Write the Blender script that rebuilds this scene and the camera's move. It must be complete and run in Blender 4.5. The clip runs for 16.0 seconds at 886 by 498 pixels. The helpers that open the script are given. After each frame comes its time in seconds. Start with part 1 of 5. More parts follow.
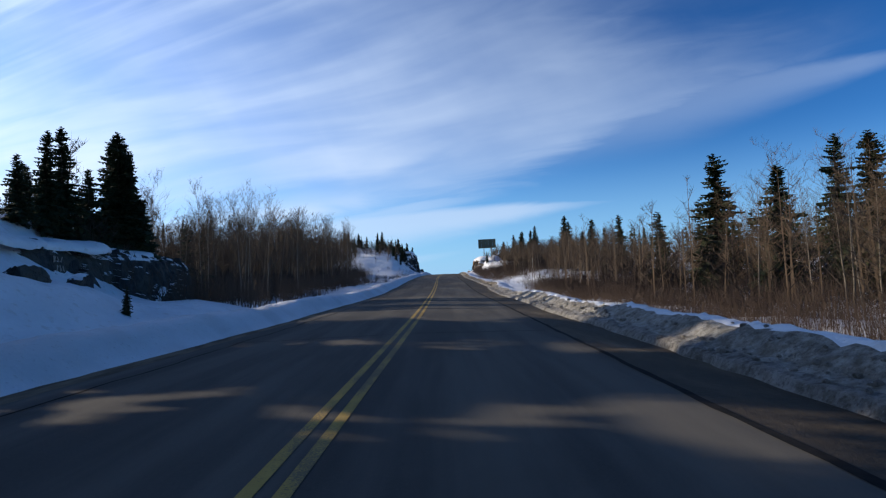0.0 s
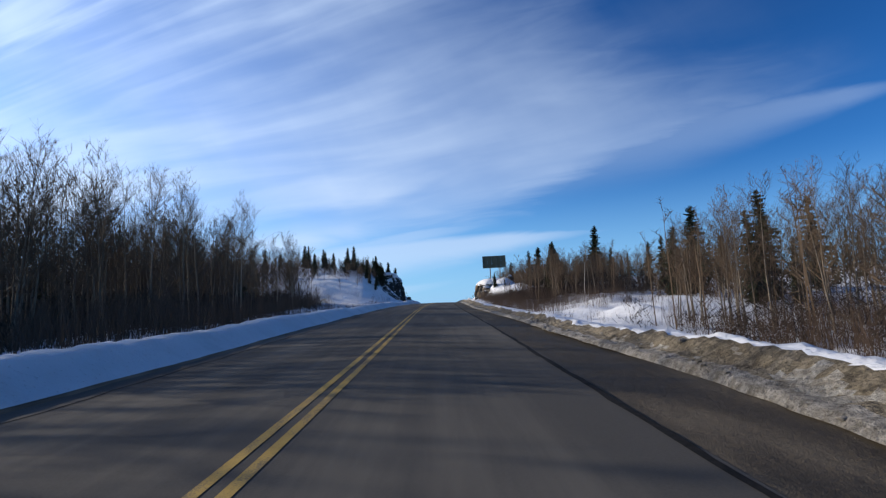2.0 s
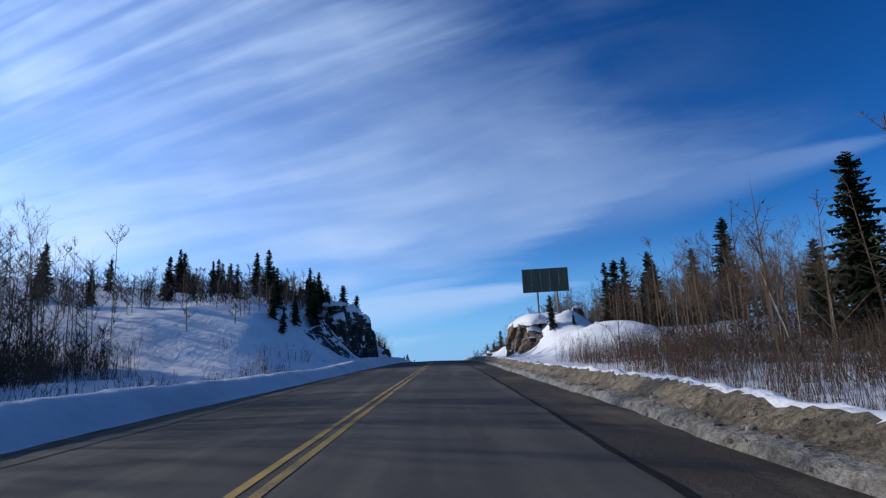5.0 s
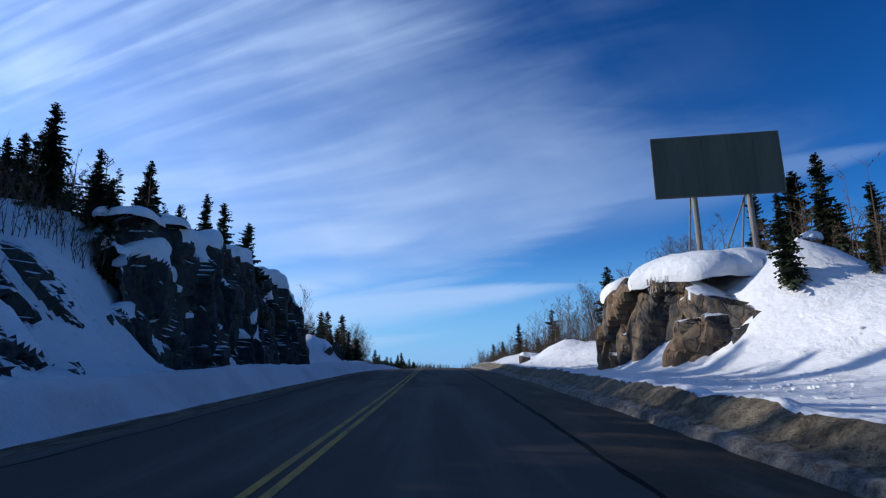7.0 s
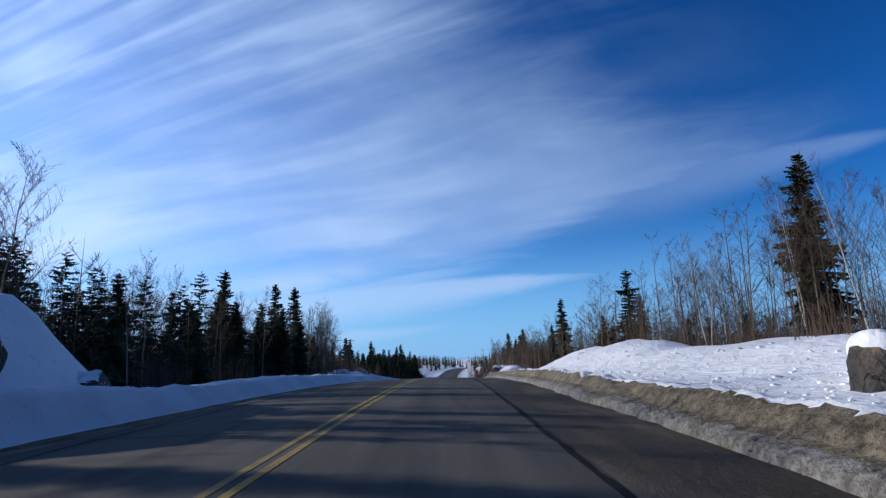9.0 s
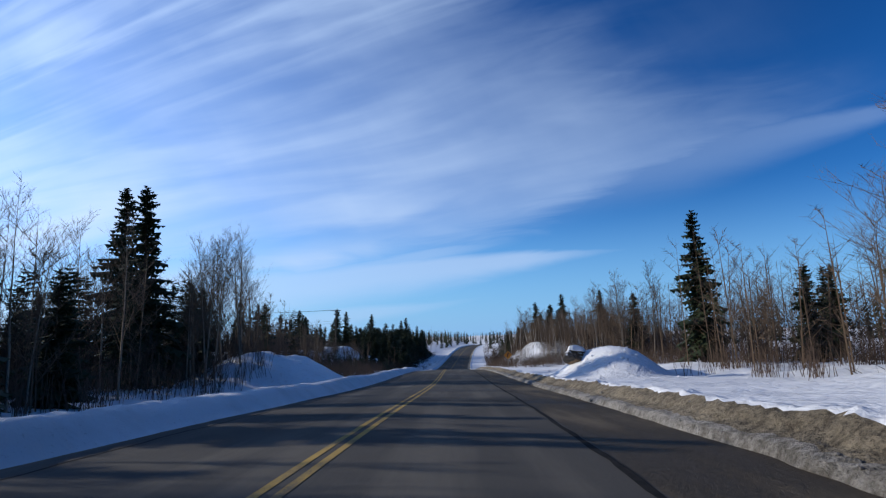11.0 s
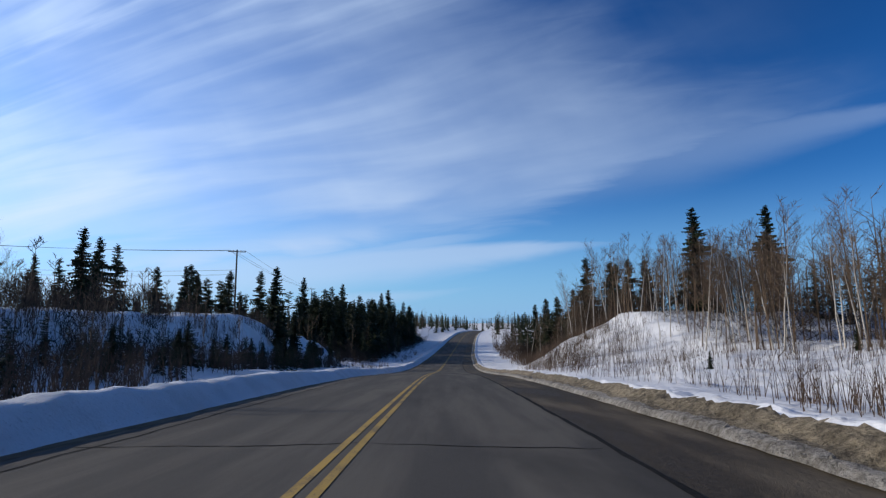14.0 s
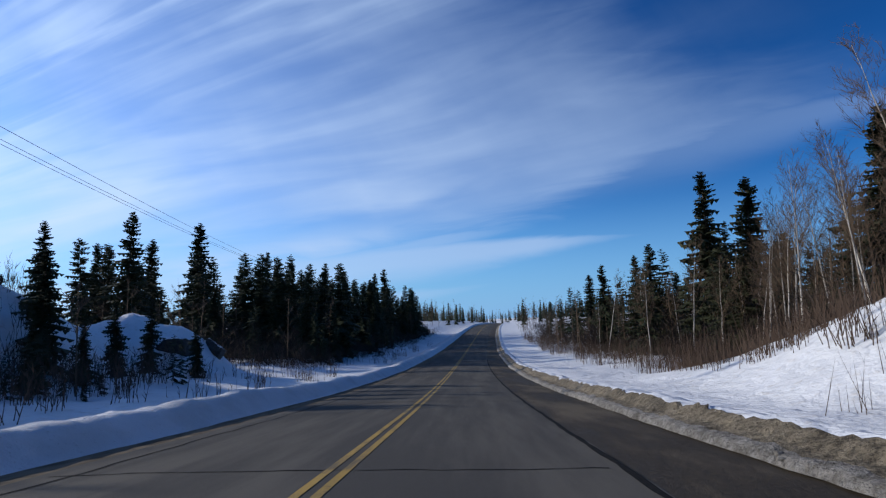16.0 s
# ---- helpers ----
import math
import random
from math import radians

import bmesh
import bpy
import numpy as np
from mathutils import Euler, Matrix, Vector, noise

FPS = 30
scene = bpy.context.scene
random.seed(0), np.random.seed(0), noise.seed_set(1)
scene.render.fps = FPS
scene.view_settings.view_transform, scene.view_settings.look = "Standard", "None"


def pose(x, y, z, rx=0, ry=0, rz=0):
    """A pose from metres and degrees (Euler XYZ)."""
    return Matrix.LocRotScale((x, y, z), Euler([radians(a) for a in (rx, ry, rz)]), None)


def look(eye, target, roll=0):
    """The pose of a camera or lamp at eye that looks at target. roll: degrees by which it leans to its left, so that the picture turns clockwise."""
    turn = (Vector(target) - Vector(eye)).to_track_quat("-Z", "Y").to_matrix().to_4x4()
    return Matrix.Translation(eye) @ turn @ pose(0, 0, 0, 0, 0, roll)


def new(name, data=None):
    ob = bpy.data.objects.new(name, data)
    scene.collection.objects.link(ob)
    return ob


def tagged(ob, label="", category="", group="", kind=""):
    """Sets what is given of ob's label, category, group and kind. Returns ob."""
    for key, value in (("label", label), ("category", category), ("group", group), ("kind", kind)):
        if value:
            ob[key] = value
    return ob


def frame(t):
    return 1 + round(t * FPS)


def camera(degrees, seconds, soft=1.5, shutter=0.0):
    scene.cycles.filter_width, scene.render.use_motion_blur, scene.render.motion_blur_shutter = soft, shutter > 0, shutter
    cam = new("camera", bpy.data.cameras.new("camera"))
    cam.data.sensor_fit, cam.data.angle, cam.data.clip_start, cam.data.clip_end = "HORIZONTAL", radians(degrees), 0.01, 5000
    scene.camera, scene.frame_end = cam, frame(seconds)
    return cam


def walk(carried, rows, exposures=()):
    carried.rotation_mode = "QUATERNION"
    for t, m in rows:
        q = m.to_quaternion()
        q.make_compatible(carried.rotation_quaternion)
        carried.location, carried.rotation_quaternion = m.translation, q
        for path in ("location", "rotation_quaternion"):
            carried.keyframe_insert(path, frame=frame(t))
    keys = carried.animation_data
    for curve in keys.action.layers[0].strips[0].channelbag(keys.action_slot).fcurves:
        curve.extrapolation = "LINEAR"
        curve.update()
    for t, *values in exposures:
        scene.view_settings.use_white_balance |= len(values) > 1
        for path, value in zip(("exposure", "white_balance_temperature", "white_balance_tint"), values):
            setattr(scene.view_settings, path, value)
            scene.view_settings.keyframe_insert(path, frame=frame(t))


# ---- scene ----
cam = camera(77.0, 16.0, soft=1.25)
PATH = [
    (0.00, pose(-2.955, -0.968, 1.131, 93.849, 1.989, -0.306)),
    (0.50, pose(-2.695, 11.198, 1.319, 93.202, 1.175, -0.703)),
    (1.00, pose(-2.446, 23.942, 1.491, 94.442, 1.391, -1.156)),
    (1.50, pose(-2.175, 36.731, 1.694, 95.994, 1.511, -1.509)),
    (2.00, pose(-1.940, 49.518, 2.028, 96.847, 2.196, -0.796)),
    (2.50, pose(-1.852, 62.168, 2.511, 98.431, 0.474, -2.009)),
    (3.00, pose(-1.834, 74.496, 3.017, 99.008, 0.261, -2.506)),
    (3.50, pose(-1.765, 86.979, 3.503, 100.083, 2.268, -1.520)),
    (4.00, pose(-1.638, 99.385, 3.936, 102.381, 3.004, -1.055)),
    (5.25, pose(-1.008, 129.688, 4.897, 101.925, 1.879, -0.736)),
    (6.50, pose(-0.378, 159.992, 5.859, 101.475, 0.749, -0.399)),
    (7.00, pose(-0.056, 172.149, 6.201, 101.925, 1.033, -0.989)),
    (7.50, pose(0.342, 184.173, 6.504, 101.633, 1.092, -1.239)),
    (8.00, pose(0.591, 196.193, 6.786, 101.145, 1.701, -1.187)),
    (8.50, pose(0.719, 207.695, 7.003, 101.091, 1.873, -0.912)),
    (9.00, pose(0.841, 219.092, 7.175, 101.110, 1.597, -0.460)),
    (9.50, pose(1.057, 230.840, 7.322, 99.956, 2.394, 0.561)),
    (10.00, pose(1.275, 242.474, 7.300, 98.917, 1.888, 1.023)),
    (11.25, pose(1.609, 272.888, 6.642, 98.755, 1.445, 0.707)),
    (12.50, pose(1.943, 303.301, 5.081, 98.594, 1.001, 0.393)),
    (13.00, pose(1.914, 315.759, 4.590, 98.409, 0.450, -0.075)),
    (13.50, pose(1.894, 328.270, 4.073, 98.815, 0.627, -0.098)),
    (14.00, pose(1.862, 340.813, 3.504, 97.532, 0.057, 0.569)),
    (14.50, pose(1.822, 353.487, 2.855, 97.445, 1.780, 1.017)),
    (15.00, pose(1.841, 366.291, 2.114, 97.984, 0.776, 0.788)),
    (15.50, pose(1.912, 378.942, 1.247, 98.171, 0.817, 1.588)),
    (16.00, pose(2.096, 391.388, 0.322, 97.326, 1.518, 2.158)),
]
walk(cam, PATH, [(0.0, 0.22, 6650, 10), (1.0, 0.2, 6600, 10), (2.5, 0.15, 6300, 10), (3.5, -0.06, 5900, 10), (6.5, -0.04, 5750, 10), (10.0, -0.06, 5750, 10), (12.5, 0.0, 6350, 10), (14.5, -0.12, 6150, 10), (16.0, -0.16, 5900, 10)])

# ---- light ----
SUN_AZ, SUN_EL = radians(74), radians(19.5)     # azimuth to the left of +y
world = bpy.data.worlds.new("winter_sky")
scene.world = world
world.use_nodes = True
wt = world.node_tree
wt.nodes.clear()


def wn(kind, **values):
    n = wt.nodes.new(kind)
    for k, v in values.items():
        n.inputs[int(k[1:]) if k[0] == "i" and k[1:].isdigit() else k].default_value = v
    return n


def wmath(op, a, b=None, c=None, clamp=False):
    n = wt.nodes.new("ShaderNodeMath")
    n.operation, n.use_clamp = op, clamp
    for i, v in enumerate((a, b, c)):
        if v is None:
            continue
        if isinstance(v, (int, float)):
            n.inputs[i].default_value = v
        else:
            wt.links.new(v, n.inputs[i])
    return n.outputs[0]


def wramp(v, lo, hi):
    n = wt.nodes.new("ShaderNodeMapRange")
    n.interpolation_type = "SMOOTHSTEP"
    n.inputs[1].default_value, n.inputs[2].default_value = lo, hi
    wt.links.new(v, n.inputs[0])
    return n.outputs[0]


sky = wt.nodes.new("ShaderNodeTexSky")
sky.sky_type = "NISHITA"
sky.sun_disc = False
sky.sun_elevation, sky.sun_rotation = SUN_EL, -SUN_AZ
sky.altitude, sky.air_density, sky.dust_density, sky.ozone_density = 300, 1.0, 0.3, 2.2
# high cirrus: a streaky sheet that fans out from beyond the left, thin feathers along its lower edge, clear blue to the right
wcoord = wt.nodes.new("ShaderNodeTexCoord")
wsep = wt.nodes.new("ShaderNodeSeparateXYZ")
wt.links.new(wcoord.outputs["Generated"], wsep.inputs[0])
ahead = wmath("MAXIMUM", wsep.outputs[1], 0.12)
cx = wmath("DIVIDE", wsep.outputs[0], ahead)                                   # aside, over the way ahead
cz = wmath("DIVIDE", wmath("MAXIMUM", wsep.outputs[2], 0.0), ahead)            # up, over the way ahead
fan = wmath("DIVIDE", cz, wmath("MAXIMUM", wmath("ADD", cx, 1.9), 0.4))


def wnoise(a, sa, b, sb, oz, detail, rough=0.55, distort=0.0):
    comb = wt.nodes.new("ShaderNodeCombineXYZ")
    wt.links.new(wmath("MULTIPLY", a, sa), comb.inputs[0])
    wt.links.new(wmath("MULTIPLY", b, sb), comb.inputs[1])
    comb.inputs[2].default_value = oz
    n = wn("ShaderNodeTexNoise", Scale=1.0, Detail=detail, Roughness=rough, Distortion=distort)
    wt.links.new(comb.outputs[0], n.inputs["Vector"])
    return n.outputs["Fac"]


def wline(x0, z0, slope):
    """Height of a point of the sky over the slanting line through x0, z0."""
    return wmath("SUBTRACT", cz, wmath("MULTIPLY_ADD", cx, slope, z0 - slope * x0))


def wnot(v):
    return wmath("SUBTRACT", 1.0, v)


wide = wnoise(cx, 2.3, cz, 5.0, 3.1, 3.0)
streak = wnoise(fan, 15.0, cx, 1.5, 7.7, 4.0, 0.45, 1.2)
fibre = wnoise(fan, 48.0, cx, 4.2, 1.7, 4.0, 0.55, 1.6)
cross = wnoise(wmath("MULTIPLY_ADD", cz, 0.55, cx), 12.0, cz, 2.2, 5.3, 4.0, 0.55, 0.5)
torn = wmath("ADD", wmath("MULTIPLY", wmath("SUBTRACT", streak, 0.5), 0.10), wmath("MULTIPLY", wmath("SUBTRACT", fibre, 0.5), 0.05))
lower = wramp(wmath("ADD", wmath("MINIMUM", wline(0.10, 0.168, 0.335), wmath("ADD", wline(-0.05, 0.150, 0.10), 0.02)), torn), -0.022, 0.050)
crown = wmath("MAXIMUM", wmath("MULTIPLY_ADD", cx, -0.62, 0.70), 0.40)          # where the sheet thins out overhead
lid = wnot(wramp(wmath("MULTIPLY_ADD", torn, -1.4, wmath("SUBTRACT", cz, crown)), -0.14, 0.12))
tip = wnot(wramp(cx, 0.55, 0.92))
body = wramp(wmath("MULTIPLY_ADD", streak, 0.55, wmath("MULTIPLY_ADD", fibre, 0.12, wmath("MULTIPLY", wide, 0.65))), 0.36, 1.0)
thick = wmath("ADD", wmath("MULTIPLY", wnot(wramp(cx, -0.75, 0.55)), 0.30), 0.34)
thick = wmath("ADD", thick, wmath("MULTIPLY", wnot(wramp(cz, 0.18, 0.58)), 0.30))
sheet = wmath("MULTIPLY", wmath("MULTIPLY", lower, wmath("MULTIPLY", lid, tip)), wmath("MULTIPLY", thick, wmath("MULTIPLY_ADD", body, 0.50, 0.48)))
veil = wmath("MULTIPLY", wramp(wmath("MULTIPLY_ADD", streak, 0.6, wmath("MULTIPLY_ADD", cross, 0.12, wmath("MULTIPLY", wide, 0.3))), 0.36, 0.75), wmath("MULTIPLY", wnot(wramp(cx, -0.2, 0.85)), wmath("MULTIPLY", lower, 0.26)))


def wfeather(x0, z0, slope, taper, most, strength):
    """A thin feather of cloud that runs in from the left to its tip at x0, z0."""
    w = wmath("MINIMUM", wmath("MAXIMUM", wmath("MULTIPLY", wmath("SUBTRACT", x0, cx), taper), 0.0008), most)
    d = wmath("DIVIDE", wmath("MULTIPLY_ADD", torn, 0.28, wline(x0, z0, slope)), w)
    f = wmath("MULTIPLY", wnot(wramp(d, 0.1, 1.0)), wramp(d, -1.9, -0.3))
    return wmath("MULTIPLY", f, wmath("MULTIPLY", wnot(wramp(cx, x0 - 0.22, x0)), strength))


feathers = wmath("MAXIMUM", wfeather(0.34, 0.148, 0.075, 0.075, 0.045, 0.66), wfeather(0.08, 0.066, 0.10, 0.07, 0.02, 0.40))
feathers = wmath("MAXIMUM", feathers, wfeather(0.17, 0.176, 0.16, 0.07, 0.018, 0.45))
feathers = wmath("MAXIMUM", feathers, wfeather(1.0, 0.425, 0.18, 0.10, 0.055, 0.24))
feathers = wmath("MAXIMUM", feathers, wfeather(0.20, 0.545, 0.27, 0.14, 0.05, 0.26))
wisp = wmath("ABSOLUTE", wmath("MULTIPLY_ADD", torn, 0.5, wmath("ADD", wmath("MULTIPLY_ADD", cz, 0.56, cx), 0.365)))
wisp = wmath("MULTIPLY", wnot(wramp(wisp, 0.0, 0.075)), wmath("MULTIPLY", wramp(cz, 0.32, 0.44), wnot(wramp(cz, 0.52, 0.64))))
feathers = wmath("MAXIMUM", feathers, wmath("MULTIPLY", wisp, 0.42))
rift = wmath("MULTIPLY", wnot(wramp(wmath("ABSOLUTE", wmath("ADD", wline(-0.33, 0.165, 0.13), wmath("MULTIPLY", torn, 0.5))), 0.0, 0.035)), wnot(wramp(cx, -0.2, 0.1)))
density = wmath("MAXIMUM", wmath("MULTIPLY", wmath("ADD", sheet, veil), wmath("MULTIPLY_ADD", rift, -0.45, 1.0)), feathers)
density = wmath("MULTIPLY", density, 0.92, clamp=True)
glow = wn("ShaderNodeVectorMath")
glow.operation = "DOT_PRODUCT"
glow.inputs[1].default_value = (-math.sin(SUN_AZ) * math.cos(SUN_EL), math.cos(SUN_AZ) * math.cos(SUN_EL), math.sin(SUN_EL))
wt.links.new(wcoord.outputs["Generated"], glow.inputs[0])
bright = wmath("MULTIPLY_ADD", wmath("POWER", wmath("MAXIMUM", glow.outputs["Value"], 0.0), 3.0), 0.40, 0.66)
cloud_col = wt.nodes.new("ShaderNodeCombineColor")
wt.links.new(wmath("MULTIPLY", bright, 0.80), cloud_col.inputs[0])
wt.links.new(wmath("MULTIPLY", bright, 1.0), cloud_col.inputs[1])
wt.links.new(wmath("MULTIPLY", bright, 1.32), cloud_col.inputs[2])
# cold, deep winter blue
wscale = wt.nodes.new("ShaderNodeVectorMath")
wscale.operation = "MULTIPLY"
wscale.inputs[1].default_value = (0.084, 0.115, 0.146)
wfall = wt.nodes.new("ShaderNodeVectorMath")             # deeper blue away from the sun
wfall.operation = "SCALE"
wt.links.new(wmath("MULTIPLY_ADD", wmath("MAXIMUM", glow.outputs["Value"], -0.1), 0.22, 1.0), wfall.inputs["Scale"])
wt.links.new(sky.outputs[0], wfall.inputs[0])
wt.links.new(wfall.outputs[0], wscale.inputs[0])
wgam = wn("ShaderNodeGamma", Gamma=1.45)
wt.links.new(wscale.outputs[0], wgam.inputs[0])
whue = wn("ShaderNodeHueSaturation", Saturation=1.05, Value=1.0)
wt.links.new(wgam.outputs[0], whue.inputs["Color"])
whaze = wt.nodes.new("ShaderNodeMix")                    # pale blue towards the horizon
whaze.data_type = "RGBA"
whaze.inputs[7].default_value = (0.27, 0.52, 0.86, 1)
wt.links.new(wmath("MULTIPLY", wmath("SUBTRACT", 1.0, wramp(wsep.outputs[2], -0.02, 0.25)), 0.85), whaze.inputs[0])
wt.links.new(whue.outputs[0], whaze.inputs[6])
wmix = wt.nodes.new("ShaderNodeMix")
wmix.data_type = "RGBA"
wt.links.new(density, wmix.inputs[0])
wt.links.new(whaze.outputs[2], wmix.inputs[6])
wt.links.new(cloud_col.outputs[0], wmix.inputs[7])
wbg = wn("ShaderNodeBackground", Strength=1.0)
wt.links.new(wmix.outputs[2], wbg.inputs[0])
wout = wt.nodes.new("ShaderNodeOutputWorld")
wt.links.new(wbg.outputs[0], wout.inputs[0])

sun = new("sun", bpy.data.lights.new("sun", "SUN"))
sun.data.energy, sun.data.angle, sun.data.color = 4.3, radians(0.55), (1.0, 0.90, 0.76)
sun.matrix_world = look((0, 0, 0), (math.sin(SUN_AZ) * math.cos(SUN_EL), -math.cos(SUN_AZ) * math.cos(SUN_EL), -math.sin(SUN_EL)))


# ---- materials ----
class Mat:
    """A small builder for node materials in object-independent world metres."""

    def __init__(self, name):
        self.m = bpy.data.materials.new(name)
        self.m.use_nodes = True
        self.t = self.m.node_tree
        self.b = self.t.nodes["Principled BSDF"]
        self.g = self.t.nodes.new("ShaderNodeNewGeometry")
        self.pos = self.g.outputs["Position"]

    def node(self, kind, **values):
        n = self.t.nodes.new(kind)
        for k, v in values.items():
            n.inputs[k].default_value = v
        return n

    def put(self, v, socket):
        if isinstance(v, bpy.types.NodeSocket):
            self.t.links.new(v, socket)
        else:
            socket.default_value = v

    def scaled(self, sx, sy, sz):
        n = self.t.nodes.new("ShaderNodeVectorMath")
        n.operation = "MULTIPLY"
        self.t.links.new(self.pos, n.inputs[0])
        n.inputs[1].default_value = (sx, sy, sz)
        return n.outputs[0]

    def noise(self, scale, detail=4.0, rough=0.55, vec=None, distort=0.0):
        n = self.node("ShaderNodeTexNoise", Scale=scale, Detail=detail, Roughness=rough, Distortion=distort)
        self.t.links.new(vec or self.pos, n.inputs["Vector"])
        return n.outputs["Fac"]

    def voronoi(self, scale, feature="F1", out="Distance", vec=None):
        n = self.node("ShaderNodeTexVoronoi", Scale=scale)
        n.feature = feature
        self.t.links.new(vec or self.pos, n.inputs["Vector"])
        return n.outputs[out]

    def math(self, op, a, b=0.0, c=0.0):
        n = self.t.nodes.new("ShaderNodeMath")
        n.operation = op
        for i, v in enumerate((a, b, c)):
            self.put(v, n.inputs[i])
        return n.outputs[0]

    def step(self, v, lo, hi, a=0.0, b=1.0):
        n = self.t.nodes.new("ShaderNodeMapRange")
        n.interpolation_type = "SMOOTHSTEP"
        for i, x in enumerate((v, lo, hi, a, b)):
            self.put(x, n.inputs[i])
        return n.outputs[0]

    def mix(self, f, a, b):
        n = self.t.nodes.new("ShaderNodeMix")
        n.data_type = "RGBA"
        self.put(f, n.inputs[0])
        for v, i in ((a, 6), (b, 7)):
            self.put((*v, 1) if isinstance(v, tuple) else v, n.inputs[i])
        return n.outputs[2]

    def bump(self, height, strength, distance):
        n = self.node("ShaderNodeBump", Strength=strength, Distance=distance)
        self.t.links.new(height, n.inputs["Height"])
        self.t.links.new(n.outputs[0], self.b.inputs["Normal"])

    def random(self):
        return self.node("ShaderNodeObjectInfo").outputs["Random"]

    def island(self):
        return self.g.outputs["Random Per Island"]

    def up(self):
        n = self.t.nodes.new("ShaderNodeSeparateXYZ")
        self.t.links.new(self.g.outputs["Normal"], n.inputs[0])
        return n.outputs[2]

    def done(self, colour, rough=0.8, spec=0.5, metal=0.0):
        self.put((*colour, 1) if isinstance(colour, tuple) else colour, self.b.inputs["Base Color"])
        self.put(rough, self.b.inputs["Roughness"])
        self.b.inputs["Specular IOR Level"].default_value = spec
        self.b.inputs["Metallic"].default_value = metal
        return self.m


def snow_material():
    a = Mat("snow")
    n1, n2, n3 = a.noise(0.35, 4), a.noise(3.0, 5), a.noise(40.0, 3)
    wind = a.noise(0.9, 5, 0.55, a.scaled(1.0, 0.75, 1.0), 0.4)
    crust = a.noise(11.0, 4, 0.6)
    col = a.mix(a.step(n1, 0.35, 0.7), (0.79, 0.785, 0.775), (0.70, 0.70, 0.695))
    col = a.mix(a.math("MULTIPLY", a.step(n2, 0.55, 0.72), 0.5), col, (0.55, 0.50, 0.43))
    h = a.math("ADD", a.math("MULTIPLY", wind, 0.8), a.math("ADD", a.math("MULTIPLY", n2, 0.35), a.math("ADD", a.math("MULTIPLY", crust, 0.10), a.math("MULTIPLY", n3, 0.03))))
    a.bump(h, 0.55, 0.40)
    return a.done(col, 0.75, 0.25)


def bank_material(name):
    """Ploughed snow of the shaded bank with a little grit, greyed to deepen its shade."""
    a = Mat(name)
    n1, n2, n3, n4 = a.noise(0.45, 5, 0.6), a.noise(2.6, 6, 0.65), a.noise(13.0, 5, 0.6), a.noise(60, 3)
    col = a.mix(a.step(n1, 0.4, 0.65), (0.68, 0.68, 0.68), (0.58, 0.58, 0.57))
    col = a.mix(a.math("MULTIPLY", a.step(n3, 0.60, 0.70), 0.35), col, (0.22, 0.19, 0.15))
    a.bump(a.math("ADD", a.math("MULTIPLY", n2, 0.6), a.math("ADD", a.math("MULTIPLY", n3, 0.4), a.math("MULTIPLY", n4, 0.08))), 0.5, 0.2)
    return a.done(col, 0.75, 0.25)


def crust_material(name, c1, c2, speck, amount):
    """Refrozen sandy snow: lumps of two tones with dark grit."""
    a = Mat(name)
    n1, n2, n3, n4 = a.noise(0.5, 5, 0.6), a.noise(5.0, 6, 0.65), a.noise(16.0, 5, 0.65), a.noise(70, 3)
    col = a.mix(a.step(a.math("ADD", a.math("MULTIPLY", n2, 0.6), a.math("MULTIPLY", n1, 0.4)), 0.36, 0.64), c1, c2)
    col = a.mix(a.math("MULTIPLY", a.step(n3, 0.52, 0.66), amount), col, speck)
    col = a.mix(a.math("MULTIPLY", a.step(n3, 0.34, 0.42, 1.0, 0.0), amount * 0.7), col, c2)
    a.bump(a.math("ADD", a.math("MULTIPLY", n2, 0.55), a.math("ADD", a.math("MULTIPLY", n3, 0.5), a.math("MULTIPLY", n4, 0.12))), 1.0, 0.22)
    return a.done(col, 0.8, 0.2)


def asphalt_material():
    a = Mat("asphalt")
    grit, fine = a.noise(180, 2), a.noise(45, 4)
    track = a.noise(0.9, 5, 0.6, a.scaled(1.0, 0.06, 1.0))
    stain = a.noise(0.25, 5, 0.6, a.scaled(1.0, 0.4, 1.0), 0.5)
    col = a.mix(fine, (0.060, 0.055, 0.048), (0.102, 0.094, 0.082))
    col = a.mix(a.math("MULTIPLY", a.step(track, 0.40, 0.66), 0.75), col, (0.140, 0.125, 0.102))
    col = a.mix(a.math("MULTIPLY", a.step(stain, 0.52, 0.75), 0.55), col, (0.030, 0.029, 0.028))
    col = a.mix(a.step(grit, 0.6, 0.8, 0.0, 0.4), col, (0.12, 0.115, 0.105))
    a.bump(a.math("ADD", grit, a.math("MULTIPLY", fine, 0.5)), 0.35, 0.01)
    return a.done(col, 0.95, 0.08)


def shoulder_material():
    a = Mat("wet_gravel")
    n1, n2, n3 = a.noise(0.6, 5, 0.6, a.scaled(1.0, 0.25, 1.0)), a.noise(9, 5), a.noise(70, 3)
    col = a.mix(n2, (0.034, 0.027, 0.019), (0.080, 0.063, 0.043))
    col = a.mix(a.step(n1, 0.45, 0.66), col, (0.135, 0.108, 0.074))
    col = a.mix(a.step(n3, 0.62, 0.72, 0.0, 0.5), col, (0.17, 0.15, 0.12))
    a.bump(a.math("ADD", a.math("MULTIPLY", n2, 0.7), a.math("MULTIPLY", n3, 0.3)), 0.8, 0.05)
    return a.done(col, a.step(n1, 0.35, 0.65, 0.7, 0.95), 0.12)


